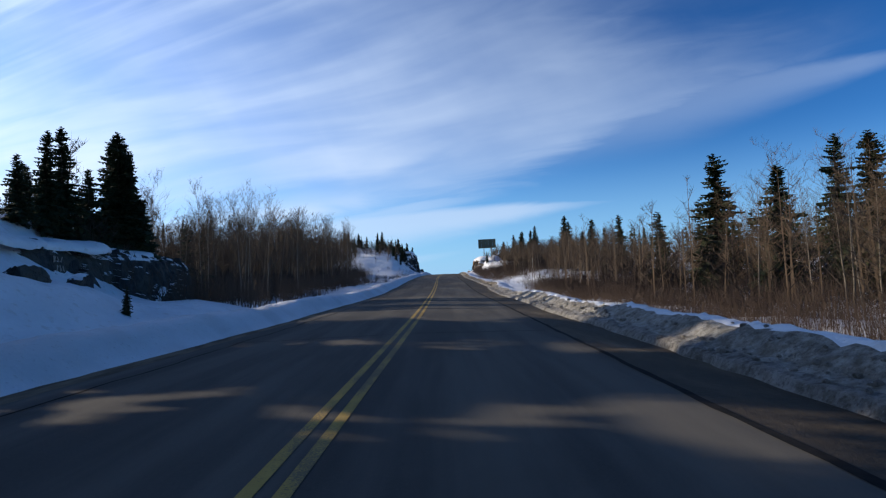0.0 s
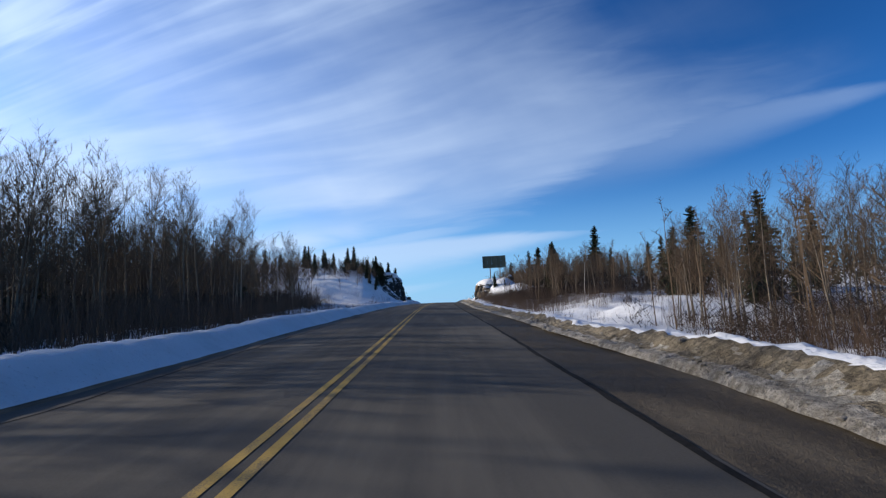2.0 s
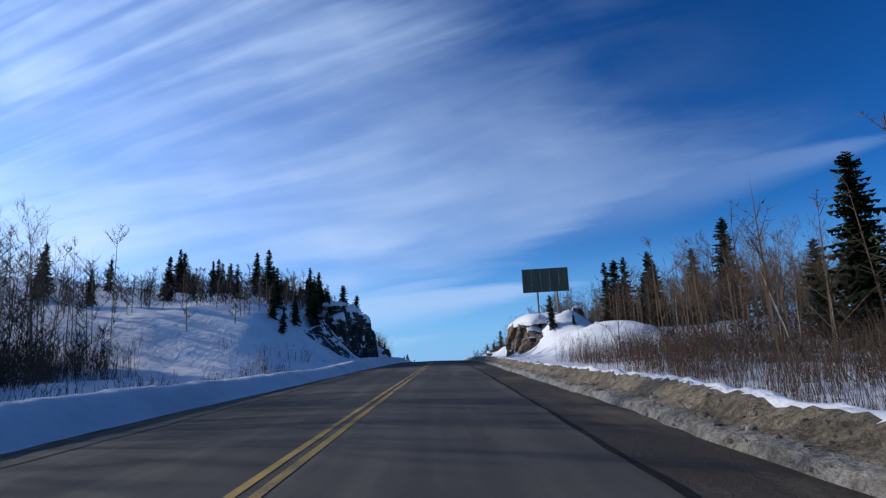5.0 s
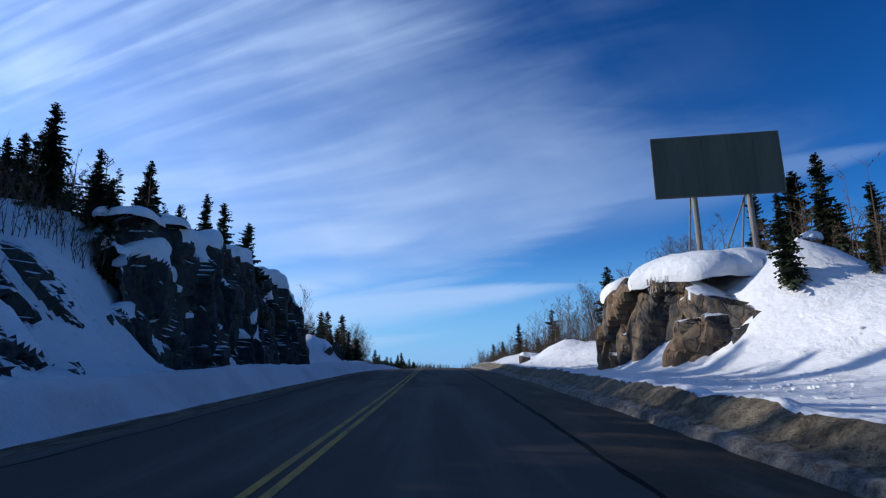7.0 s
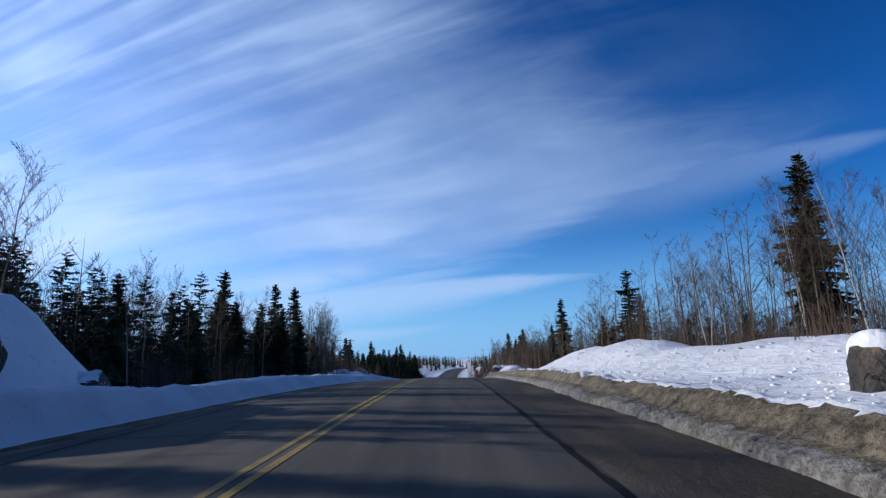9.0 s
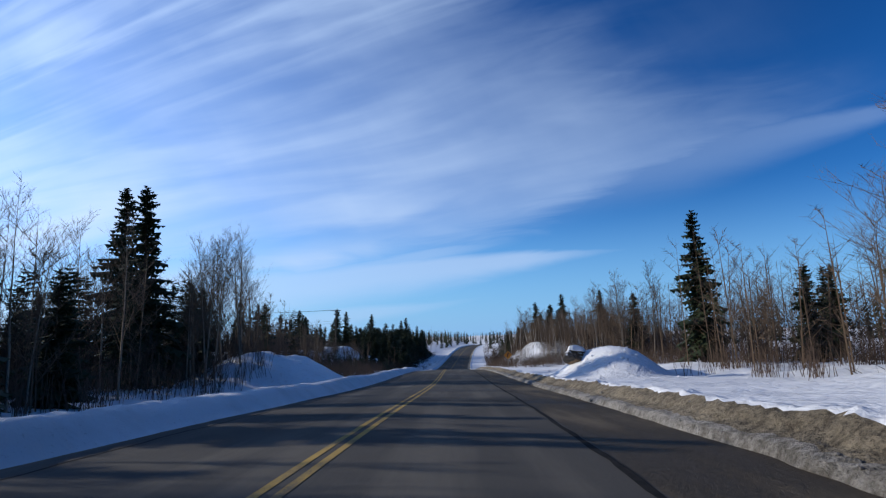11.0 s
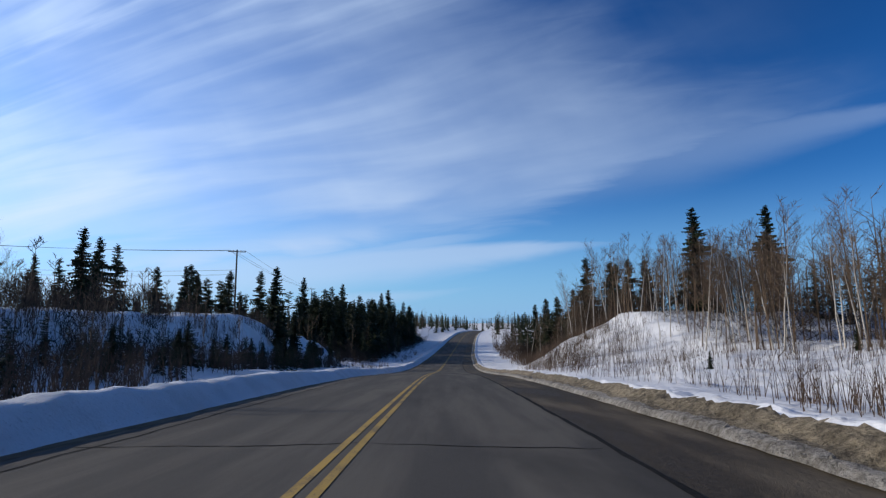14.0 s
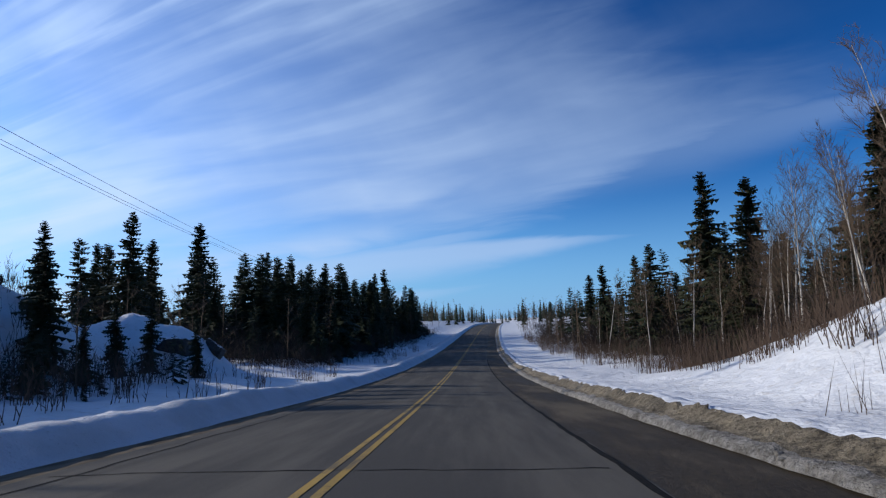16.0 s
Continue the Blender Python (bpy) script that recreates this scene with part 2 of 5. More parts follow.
def paint_material():
    a = Mat("worn_yellow_paint")
    wear, fine = a.noise(2.2, 6, 0.65, a.scaled(1.0, 0.3, 1.0)), a.noise(60, 4, 0.7)
    col = a.mix(a.noise(6, 4), (0.36, 0.225, 0.05), (0.46, 0.31, 0.085))
    gone = a.step(a.math("ADD", a.math("MULTIPLY", wear, 0.6), a.math("MULTIPLY", fine, 0.5)), 0.50, 0.66)
    col = a.mix(a.math("MULTIPLY", gone, 0.8), col, (0.085, 0.08, 0.07))
    return a.done(col, 0.85, 0.15)


def rock_material(name, dark, light, rust, snow_from):
    a = Mat(name)
    n1, n2, n3 = a.noise(0.45, 5, 0.6), a.noise(2.6, 7, 0.65), a.noise(16, 5, 0.6)
    streaks = a.noise(1.4, 6, 0.6, a.scaled(2.2, 2.2, 0.35), 0.6)
    warp = a.t.nodes.new("ShaderNodeVectorMath")
    warp.operation = "ADD"
    jitter = a.node("ShaderNodeTexNoise", Scale=1.1, Detail=5.0)
    a.t.links.new(a.pos, jitter.inputs["Vector"])
    a.t.links.new(a.scaled(1.0, 1.0, 0.45), warp.inputs[0])
    a.t.links.new(jitter.outputs["Color"], warp.inputs[1])
    cracks = a.voronoi(1.3, "DISTANCE_TO_EDGE", vec=warp.outputs[0])
    col = a.mix(a.step(n2, 0.3, 0.7), dark, light)
    col = a.mix(a.math("MULTIPLY", a.step(streaks, 0.52, 0.66), 0.75), col, rust)
    col = a.mix(a.math("MULTIPLY", a.step(n1, 0.5, 0.72), 0.5), col, dark)
    col = a.mix(a.math("MULTIPLY", a.step(cracks, 0.0, 0.02, 0.45, 0.0), a.step(n1, 0.5, 0.6)), col, (0.012, 0.012, 0.012))
    block = a.voronoi(0.85, "F1", "Color", vec=warp.outputs[0])
    col = a.mix(a.math("MULTIPLY", a.step(block, 0.42, 0.62), 0.5), col, rust)
    col = a.mix(a.math("MULTIPLY", a.step(block, 0.40, 0.30), 0.5), col, dark)
    lie = a.math("ADD", a.up(), a.math("MULTIPLY_ADD", n2, 0.3, a.math("MULTIPLY_ADD", n1, 1.1, -0.70)))
    white = a.step(lie, snow_from, snow_from + 0.10)
    col = a.mix(white, col, (0.82, 0.82, 0.82))
    h = a.math("ADD", a.math("MULTIPLY", n2, 0.6), a.math("MULTIPLY", n3, 0.25))
    a.bump(a.math("ADD", h, a.math("MULTIPLY", a.step(cracks, 0.0, 0.06), 0.5)), 0.8, 0.25)
    return a.done(col, 0.8, 0.35)


def bark_material(name, base, dark, spots):
    a = Mat(name)
    n1, n2 = a.noise(1.2, 4), a.noise(7.0, 5, 0.6, a.scaled(1.0, 1.0, 2.4))
    col = a.mix(a.random(), base, tuple(c * 0.72 for c in base))
    col = a.mix(a.math("MULTIPLY", a.step(n2, 0.55, 0.68), spots), col, dark)
    col = a.mix(a.math("MULTIPLY", n1, 0.3), col, dark)
    a.bump(n2, 0.5, 0.02)
    return a.done(col, 0.85, 0.2)


def needle_material():
    a = Mat("spruce_needles")
    n1, n2 = a.noise(0.8, 3), a.noise(9.0, 4)
    col = a.mix(n2, (0.014, 0.024, 0.011), (0.042, 0.054, 0.022))
    col = a.mix(a.math("MULTIPLY", a.step(a.random(), 0.4, 1.0), 0.6), col, (0.055, 0.052, 0.023))
    col = a.mix(a.math("MULTIPLY", a.step(n1, 0.55, 0.8), 0.5), col, (0.07, 0.048, 0.024))
    return a.done(col, 0.75, 0.2)


def twig_material(name, c1, c2):
    a = Mat(name)
    col = a.mix(a.noise(0.35, 4), c1, c2)
    col = a.mix(a.math("MULTIPLY", a.island(), 0.5), col, tuple(c * 0.5 for c in c1))
    return a.done(col, 0.85, 0.15)


def plain_material(name, c1, c2, scale, rough, spec=0.4, metal=0.0, stretch=(1, 1, 1), bumpy=0.0):
    a = Mat(name)
    n = a.noise(scale, 5, 0.6, a.scaled(*stretch))
    if bumpy:
        a.bump(n, bumpy, 0.02)
    return a.done(a.mix(a.step(n, 0.3, 0.7), c1, c2), rough, spec, metal)


SNOW = snow_material()
BANK_SHADED = bank_material("ploughed_snow")
BANK_DIRTY = crust_material("sandy_crust", (0.098, 0.078, 0.050), (0.34, 0.28, 0.188), (0.036, 0.028, 0.019), 0.7)
SLUSH = crust_material("grey_slush", (0.13, 0.115, 0.092), (0.40, 0.37, 0.325), (0.06, 0.05, 0.04), 0.6)
BANK_GREY = crust_material("sand_stained_snow", (0.19, 0.165, 0.125), (0.50, 0.47, 0.41), (0.07, 0.055, 0.04), 0.5)
SAND = plain_material("road_sand", (0.075, 0.060, 0.042), (0.19, 0.15, 0.10), 3.0, 0.95, 0.05, 0.0, (1.0, 0.3, 1.0), 0.5)
ASPHALT, GRAVEL, YELLOW = asphalt_material(), shoulder_material(), paint_material()
TAR = plain_material("crack_filler", (0.012, 0.012, 0.012), (0.024, 0.022, 0.02), 8, 0.95, 0.05)
ROCK_DARK = rock_material("dark_gneiss", (0.014, 0.015, 0.015), (0.066, 0.066, 0.062), (0.088, 0.076, 0.055), 0.60)
ROCK_WARM = rock_material("rusty_gneiss", (0.020, 0.019, 0.018), (0.145, 0.122, 0.095), (0.27, 0.165, 0.078), 0.80)
BARK_ASPEN = bark_material("aspen_bark", (0.26, 0.21, 0.15), (0.06, 0.05, 0.045), 0.6)
BARK_BIRCH = bark_material("birch_bark", (0.60, 0.54, 0.45), (0.05, 0.045, 0.04), 0.8)
BARK_SPRUCE = bark_material("spruce_bark", (0.13, 0.10, 0.08), (0.04, 0.035, 0.03), 0.6)
NEEDLES = needle_material()
TWIGS = twig_material("grey_twigs", (0.165, 0.112, 0.070), (0.092, 0.066, 0.044))
BRUSH = twig_material("brown_brush", (0.125, 0.083, 0.056), (0.078, 0.055, 0.040))
# darker than the brush: the shade deep in the woods is in this colour
SHADED_UNDERGROWTH = twig_material("dark_undergrowth", (0.060, 0.042, 0.030), (0.036, 0.030, 0.022))
LARCH = twig_material("bare_larch_twigs", (0.16, 0.10, 0.055), (0.10, 0.07, 0.045))
BOARD = plain_material("weathered_green_board", (0.048, 0.060, 0.044), (0.078, 0.092, 0.066), 1.4, 0.7, 0.3, 0.0, (1.0, 1.0, 0.12))
BOARD_EDGE = plain_material("board_frame_wood", (0.09, 0.085, 0.07), (0.14, 0.13, 0.11), 6, 0.8)
POST_WOOD = plain_material("grey_weathered_wood", (0.15, 0.135, 0.115), (0.26, 0.235, 0.20), 5, 0.85, 0.2, 0.0, (3, 3, 0.4), 0.4)
SIGN_YELLOW = plain_material("amber_sign_sheeting", (0.46, 0.165, 0.007), (0.54, 0.21, 0.012), 3, 0.45)
SIGN_BLACK = plain_material("black_sign_paint", (0.008, 0.008, 0.008), (0.018, 0.017, 0.015), 6, 0.5)
STEEL = plain_material("galvanised_steel", (0.32, 0.33, 0.34), (0.45, 0.45, 0.46), 9, 0.45, 0.5, 0.9)
CREOSOTE = plain_material("creosoted_pole", (0.055, 0.043, 0.034), (0.10, 0.08, 0.062), 4, 0.85, 0.2, 0.0, (3, 3, 0.3), 0.3)
WIRE = plain_material("weathered_cable", (0.05, 0.05, 0.05), (0.09, 0.09, 0.09), 5, 0.6)
PAINT_GREY = plain_material("faded_spray_paint", (0.26, 0.22, 0.18), (0.40, 0.35, 0.29), 9, 0.8)


# ---- the lie of the land ----
def spline(knots, y):
    """A smooth curve through (place along the road, value) pairs; works on arrays."""
    x, v = np.array(knots, float).T
    m = np.gradient(v, x)
    y = np.clip(y, x[0], x[-1])
    i = np.clip(np.searchsorted(x, y) - 1, 0, len(x) - 2)
    h = x[i + 1] - x[i]
    t = (y - x[i]) / h
    return ((2 * t**3 - 3 * t**2 + 1) * v[i] + (t**3 - 2 * t**2 + t) * h * m[i]
            + (3 * t**2 - 2 * t**3) * v[i + 1] + (t**3 - t**2) * h * m[i + 1])


ROAD_X = [(-60, -5.0), (0, -4.08), (20, -3.76), (40, -3.6), (66, -3.42), (100, -3.3), (165, -1.95), (190, -1.45), (225, -1.2), (247, -0.8), (309, 0.46), (334, 0.56), (372, 0.43), (397, 0.42), (448, 0.9),
          (535, 4.2), (650, 12.5), (760, 28)]
ROAD_Z = [(-60, -0.7), (0, -0.1), (24, 0.24), (50, 0.78), (75, 1.77), (99, 2.69), (130, 3.75), (160, 4.61), (184, 5.25), (207, 5.75), (231, 6.07),
          (243, 6.07), (270, 5.5), (303, 3.83), (328, 2.82), (353, 1.6), (379, 0.0), (391, -0.93), (417, -2.9), (448, -4.5), (490, -5.4),
          (535, -5.2), (590, -3.9), (650, -2.3), (700, -1.9), (800, -3.0)]
# height over the road of the land 25 m and 60 m out, by place along the road
LEFT_25 = [(-60, 0.5), (0, 1.6), (20, 1.7), (34, 0.7), (46, -0.2), (70, -0.6), (140, -0.4), (165, 0.3), (190, 1.3), (208, 2.0), (228, 1.4), (245, 0.6), (330, 0.2), (390, 1.0), (440, 1.0), (520, 1.4), (700, 2.0)]
LEFT_60 = [(-60, 1), (60, 0.2), (140, 0.4), (168, 1.5), (190, 5.0), (215, 5.0), (260, 0.5), (380, 0.6), (430, 4.0), (480, 1.5), (700, 3.0)]
RIGHT_25 = [(-60, -1.2), (60, -1.2), (92, -1.3), (105, -0.6), (117, 0.1), (130, 0.6), (150, 0.7), (180, 2.2), (200, 3.0), (225, 1.5), (255, 1.3), (285, 0.6), (325, 0.8), (355, 1.6), (385, 2.2), (405, 1.6), (425, 1.0), (450, 0.8), (530, 0.6), (700, 1.5)]
RIGHT_60 = [(-60, -0.3), (60, -0.5), (92, -0.6), (120, 0.5), (165, 1.5), (195, 5.0), (215, 5.0), (240, 2.0), (300, 0.5), (350, 2.5), (400, 4.0), (440, 1.5), (530, 1.0), (700, 4.0)]
BLUFF = [(150, 4.6), (178, 5.6), (186, 6.6), (194, 7.6), (203, 8.3), (215, 7.8), (230, 6.0)]
HILLSIDE = [(330, 0.6), (350, 1.0), (364, 1.0), (374, 1.2), (381, 1.8), (388, 3.2), (396, 4.5), (404, 5.0), (410, 4.2), (415, 3.0), (424, 1.6)]
RIDGE = [(338, 1.5), (350, 3.0), (362, 3.8), (376, 4.3), (390, 5.2), (402, 6.3), (417, 7.2), (424, 6.4), (431, 3.8), (440, 1.5)]
# snow-covered hummocks: x, y, half width, half length, height
HUMMOCKS = [(-29.5, 30, 7.6, 16, 4.6), (-21.0, 21.5, 4.2, 8, 1.7), (-19.0, 33, 3.5, 8, 0.5), (-23.0, 436, 6.2, 6.5, 3.5), (-13.0, 233.5, 4.0, 8.5, 4.1), (-15.5, 221, 5, 7, 1.2), (-16.0, 322, 7.5, 9, 2.7),
            (13.0, 258.5, 5.4, 10, 1.55), (14.5, 242, 6.0, 13, 0.9), (11.5, 303, 3.2, 5.5, 1.9), (15.6, 198.8, 5.8, 7.6, 3.5), (22, 196, 6, 9, 0.3), (15.0, 192.5, 4.2, 5.0, 1.2), (14.0, 222, 5.4, 12, 1.25), (17.0, 408, 4.5, 4.5, 0.7), (12.5, 228.5, 3.2, 4.0, 0.6),
            (20, 104, 8, 12, 0.5), (15, 98, 2.5, 3.0, 0.5), (17, 110, 3, 3.5, 0.6), (13, 105, 2, 3, 0.35), (17.5, 184, 6.0, 9, 1.7)]


def road_x(y):
    return spline(ROAD_X, y)


def road_z(y):
    return spline(ROAD_Z, y)


def ripple(x, y):
    """Gentle unevenness from a few crossed waves."""
    return (np.sin(0.21 * x + 0.13 * y + 1.0) + np.sin(0.33 * x - 0.27 * y + 2.2) + 0.7 * np.sin(0.71 * x + 0.55 * y)
            + 0.5 * np.sin(1.3 * y - 0.9 * x + 0.4)) / 3.2


def smooth(t):
    t = np.clip(t, 0, 1)
    return t * t * (3 - 2 * t)


def ground_z(x, y):
    """Height of the snow-covered ground."""
    x, y = np.asarray(x, float), np.asarray(y, float)
    u = x - road_x(y)
    d = np.abs(u)
    near = np.where(u < 0, spline(LEFT_25, y), spline(RIGHT_25, y))
    far = np.where(u < 0, spline(LEFT_60, y), spline(RIGHT_60, y))
    flat_r = smooth((y - 118) / 40)
    flat_l = smooth((y - 366) / 20)
    ditch = np.where(u > 0, -0.35 - 0.75 * smooth((d - 7.0) / 3.0) * (1 - flat_r) + 0.55 * smooth((d - 6.3) / 1.0) * flat_r,
                     -0.35 - 0.35 * smooth((d - 7.5) / 2.5) * (1 - flat_l) + 0.40 * smooth((d - 6.3) / 1.6) * flat_l)
    h = ditch + (near - ditch) * smooth((d - 9.5) / 15) + (far - near) * smooth((d - 25) / 35)
    bluff = smooth((y - 164) / 14) * (1 - smooth((y - 209) / 17))          # the hill that the road is cut through
    cut = smooth((y - 194) / 5)
    h = h + np.where(u < 0, (spline(BLUFF, y) * smooth((d - 8.2 - 3.1 * cut) / (8.2 - 4.2 * cut)) + 1.3 * smooth((d - 5.5) / 4.0) * (1 - smooth((d - 10) / 5))) * bluff, 0)
    slope = smooth((y - 332) / 14) * (1 - smooth((y - 416) / 12))           # the brushy hillside
    rise = 0.1 + (spline(HILLSIDE, y) - 0.1) * np.clip((d - 8.8) / 9.8, 0, 1.2) ** 1.25
    h = np.where(u > 0, h + (np.maximum(rise, h) - h) * slope * smooth((d - 7.5) / 1.5), h)
    ridge = smooth((y - 336) / 20) * (1 - smooth((y - 428) / 10))           # the snowy ridge across from it
    shelf = -0.7 + (spline(RIDGE, y) + 0.7) * smooth((d - 17.5) / 9)
    h = np.where(u < 0, h + (np.maximum(shelf, h) - h) * ridge, h)
    h = h + np.where(u > 0, slope * smooth((d - 7.5) / 3) * (0.22 * ripple(x * 2.1 + 3, y * 1.7) + 0.10 * ripple(x * 5.1, y * 4.3 + 1)), 0)
    h = h + (0.28 * ripple(x, y) + 0.16 * ripple(x * 1.5 + 2, y * 1.1) + 0.10 * ripple(x * 2.7 + 5, y * 2.1)) * smooth((d - 7) / 6) + 1.3 * ripple(x * 0.13, y * 0.13) * smooth((d - 40) / 60)
    for hx, hy, rx, ry, hh in HUMMOCKS:
        q = np.sqrt(((x - hx) / rx) ** 2 + ((y - hy) / ry) ** 2 + 1e-9)
        h = h + hh * (1 - smooth((q - 0.25) / 0.95)) * smooth((d - 6) / 2) * (1 + 0.13 * ripple(x * 2.3, y * 1.9 + 1) + 0.06 * ripple(x * 5.3, y * 4.7))
    return road_z(y) + h


def mesh_of(name, verts, faces, material, smooth_shade=False):
    me = bpy.data.meshes.new(name)
    me.from_pydata(verts, [], faces)
    me.materials.append(material)
    if smooth_shade:
        me.polygons.foreach_set("use_smooth", [True] * len(me.polygons))
    me.update()
    return me


def grid_faces(rows, cols):
    i = np.arange((rows - 1) * cols).reshape(rows - 1, cols)[:, :-1].ravel()
    return np.stack([i, i + 1, i + cols + 1, i + cols], 1).tolist()


def sheet_object(name, xs, ys, zs, material, flip=False):
    """A grid of points as one smooth object; arrays are rows by columns."""
    f = grid_faces(*xs.shape)
    if flip:
        f = [q[::-1] for q in f]
    return new(name, mesh_of(name, np.stack([xs, ys, zs], -1).reshape(-1, 3).tolist(), f, material, True))


def part(name, me, parent, label=""):
    ob = new(name, me)
    ob.parent = parent
    if label:
        ob["label"] = label
    return ob


def empty(name, m):
    ob = new(name)
    ob.matrix_world = m
    return ob


def bm_mesh(name, bm, material, smooth_shade=False):
    me = bpy.data.meshes.new(name)
    bm.to_mesh(me)
    bm.free()
    me.materials.append(material)
    if smooth_shade:
        me.polygons.foreach_set("use_smooth", [True] * len(me.polygons))
    return me


def box_mesh(name, size, material, bevel=0.01, shift=(0, 0, 0)):
    bm = bmesh.new()
    bmesh.ops.create_cube(bm, size=1)
    bmesh.ops.scale(bm, vec=size, verts=bm.verts)
    if bevel:
        bmesh.ops.bevel(bm, geom=bm.edges[:], offset=bevel, segments=2, affect="EDGES")
    bmesh.ops.translate(bm, vec=shift, verts=bm.verts)
    return bm_mesh(name, bm, material)


def tube_into(verts, faces, pts, radii, sides):
    """Adds a tapered tube through pts."""
    base, n = len(verts), len(pts)
    for i in range(n):
        a = Vector(pts[max(0, i - 1)])
        b = Vector(pts[min(n - 1, i + 1)])
        axis = (b - a).normalized()
        side = axis.orthogonal().normalized()
        other = axis.cross(side)
        for k in range(sides):
            w = 2 * math.pi * k / sides
            verts.append(tuple(Vector(pts[i]) + radii[i] * (math.cos(w) * side + math.sin(w) * other)))
    for i in range(n - 1):
        for k in range(sides):
            j = (k + 1) % sides
            faces.append((base + i * sides + k, base + i * sides + j, base + (i + 1) * sides + j, base + (i + 1) * sides + k))
    faces.append(tuple(base + (n - 1) * sides + k for k in range(sides)))


def tube_mesh(name, pts, radii, sides, material):
    v, f = [], []
    tube_into(v, f, pts, radii, sides)
    return mesh_of(name, v, f, material, sides > 5)


# ---- ground, road and banks ----
along = np.concatenate([np.arange(-160, -20, 10), np.arange(-20, 450, 1.1), np.arange(450, 620, 2.5), np.arange(620, 900, 8), np.arange(900, 2300, 100)])
half = np.concatenate([[0, 2.5, 4.2, 5.0], np.arange(5.6, 30, 0.7), np.arange(30, 70, 2.0), np.arange(70, 200, 10), [220, 300, 450, 700, 1100]])
across = np.concatenate([-half[::-1], half[1:]])
gy, gu = np.meshgrid(along, across, indexing="ij")
gx = road_x(gy) + gu
gz = ground_z(gx, gy)
ground = sheet_object("ground", gx, gy, gz, SNOW, flip=True)
tagged(ground, "uneven white snow cover on roadside land and hills", "snow ground", kind="structure")

ry = np.concatenate([np.arange(-60, 470, 1.0), np.arange(470, 762, 3.0)])
ru = np.array([-4.25, -3.9, -3.0, -1.5, 0, 1.5, 3.0, 3.72])
ay, au = np.meshgrid(ry, ru, indexing="ij")
wob = np.where(au < -4, 0.12 * ripple(ay * 2.2, ay * 1.7), 0) + np.where(au > 3.7, 0.05 * ripple(ay * 1.9, ay * 0.8), 0)
road = sheet_object("road", road_x(ay) + au + wob, ay, road_z(ay) - 0.018 * np.abs(au), ASPHALT, flip=True)
tagged(road, "worn grey two-lane asphalt highway with sand stains", "road", kind="structure")
sy, su = np.meshgrid(ry, np.array([3.66, 4.2, 4.8, 5.4, 6.0, 6.6]), indexing="ij")
shoulder = sheet_object("shoulder", road_x(sy) + su, sy, road_z(sy) - 0.075 - 0.03 * (su - 3.7) + 0.012 * ripple(su * 9, sy * 3), GRAVEL, flip=True)
tagged(shoulder, "dark wet sandy gravel shoulder beside the asphalt", "road shoulder", kind="structure")
ly, lu = np.meshgrid(ry, np.array([-6.2, -5.2, -4.6, -4.1]), indexing="ij")
shoulder_l = sheet_object("shoulder", road_x(ly) + lu, ly, road_z(ly) - 0.085 - 0.02 * (-lu - 4.1) + 0.012 * ripple(lu * 9, ly * 3), SAND, flip=True)
tagged(shoulder_l, "narrow tan sand strip below the snow bank", "road shoulder", kind="structure")


def ribbon(name, u0, width, y0, y1, step, lift, material, wander=0.0):
    ys = np.arange(y0, y1 + 0.01, step)
    w = np.ones_like(ys) * width
    c = road_x(ys) + u0
    if wander:
        c = c + wander * (np.sin(ys * 0.9) + np.sin(ys * 2.3 + 1) + 0.6 * np.sin(ys * 5.1))
        w = width * (0.7 + 0.5 * np.abs(np.sin(ys * 1.7 + 0.6 * np.sin(ys * 3.1))))
    xs = np.stack([c - w / 2, c + w / 2], 1)
    yy = np.stack([ys, ys], 1)
    zz = np.stack([road_z(ys) - 0.018 * np.abs(xs[:, 0] - road_x(ys)) + lift, road_z(ys) - 0.018 * np.abs(xs[:, 1] - road_x(ys)) + lift], 1)
    return sheet_object(name, xs, yy, zz, material, flip=True)


for u in (-0.115, 0.115):
    tagged(ribbon("centre_line", u, 0.11, -60, 760, 1.0, 0.006, YELLOW), "worn double yellow centre line painted on asphalt", "road marking", kind="structure")
tagged(ribbon("edge_crack", 3.66, 0.10, -40, 470, 0.4, 0.005, TAR, 0.010), "dark open joint between asphalt and shoulder", "crack", kind="structure")
tagged(ribbon("edge_crack", -3.72, 0.05, -40, 470, 0.4, 0.005, TAR, 0.03), "thin dark joint along the asphalt edge", "crack", kind="structure")


def cross_crack(y, seed, lo=-4.0, hi=3.7, width=0.05):
    rnd = random.Random(seed)
    us = np.arange(lo, hi, 0.22)
    off = np.cumsum([rnd.uniform(-0.055, 0.055) for _ in us]) + y
    w = np.array([width * rnd.uniform(0.4, 1.4) for _ in us])
    xs = np.stack([road_x(off) + us, road_x(off) + us], 1)
    yy = np.stack([off - w / 2, off + w / 2], 1)
    zz = np.stack([road_z(yy[:, k]) - 0.018 * np.abs(us) + 0.005 for k in (0, 1)], 1)
    ob = sheet_object("cross_crack", xs, yy, zz, TAR)
    tagged(ob, "thin dark transverse crack across the asphalt", "crack", kind="structure")


for k, y in enumerate((12, 31, 52, 70, 91, 118, 141, 176, 205, 229, 252.5, 262, 285, 311, 322, 336.3, 349, 362, 381, 399, 412, 431)):
    cross_crack(y, k, width=0.16 if y == 336.3 else 0.045)


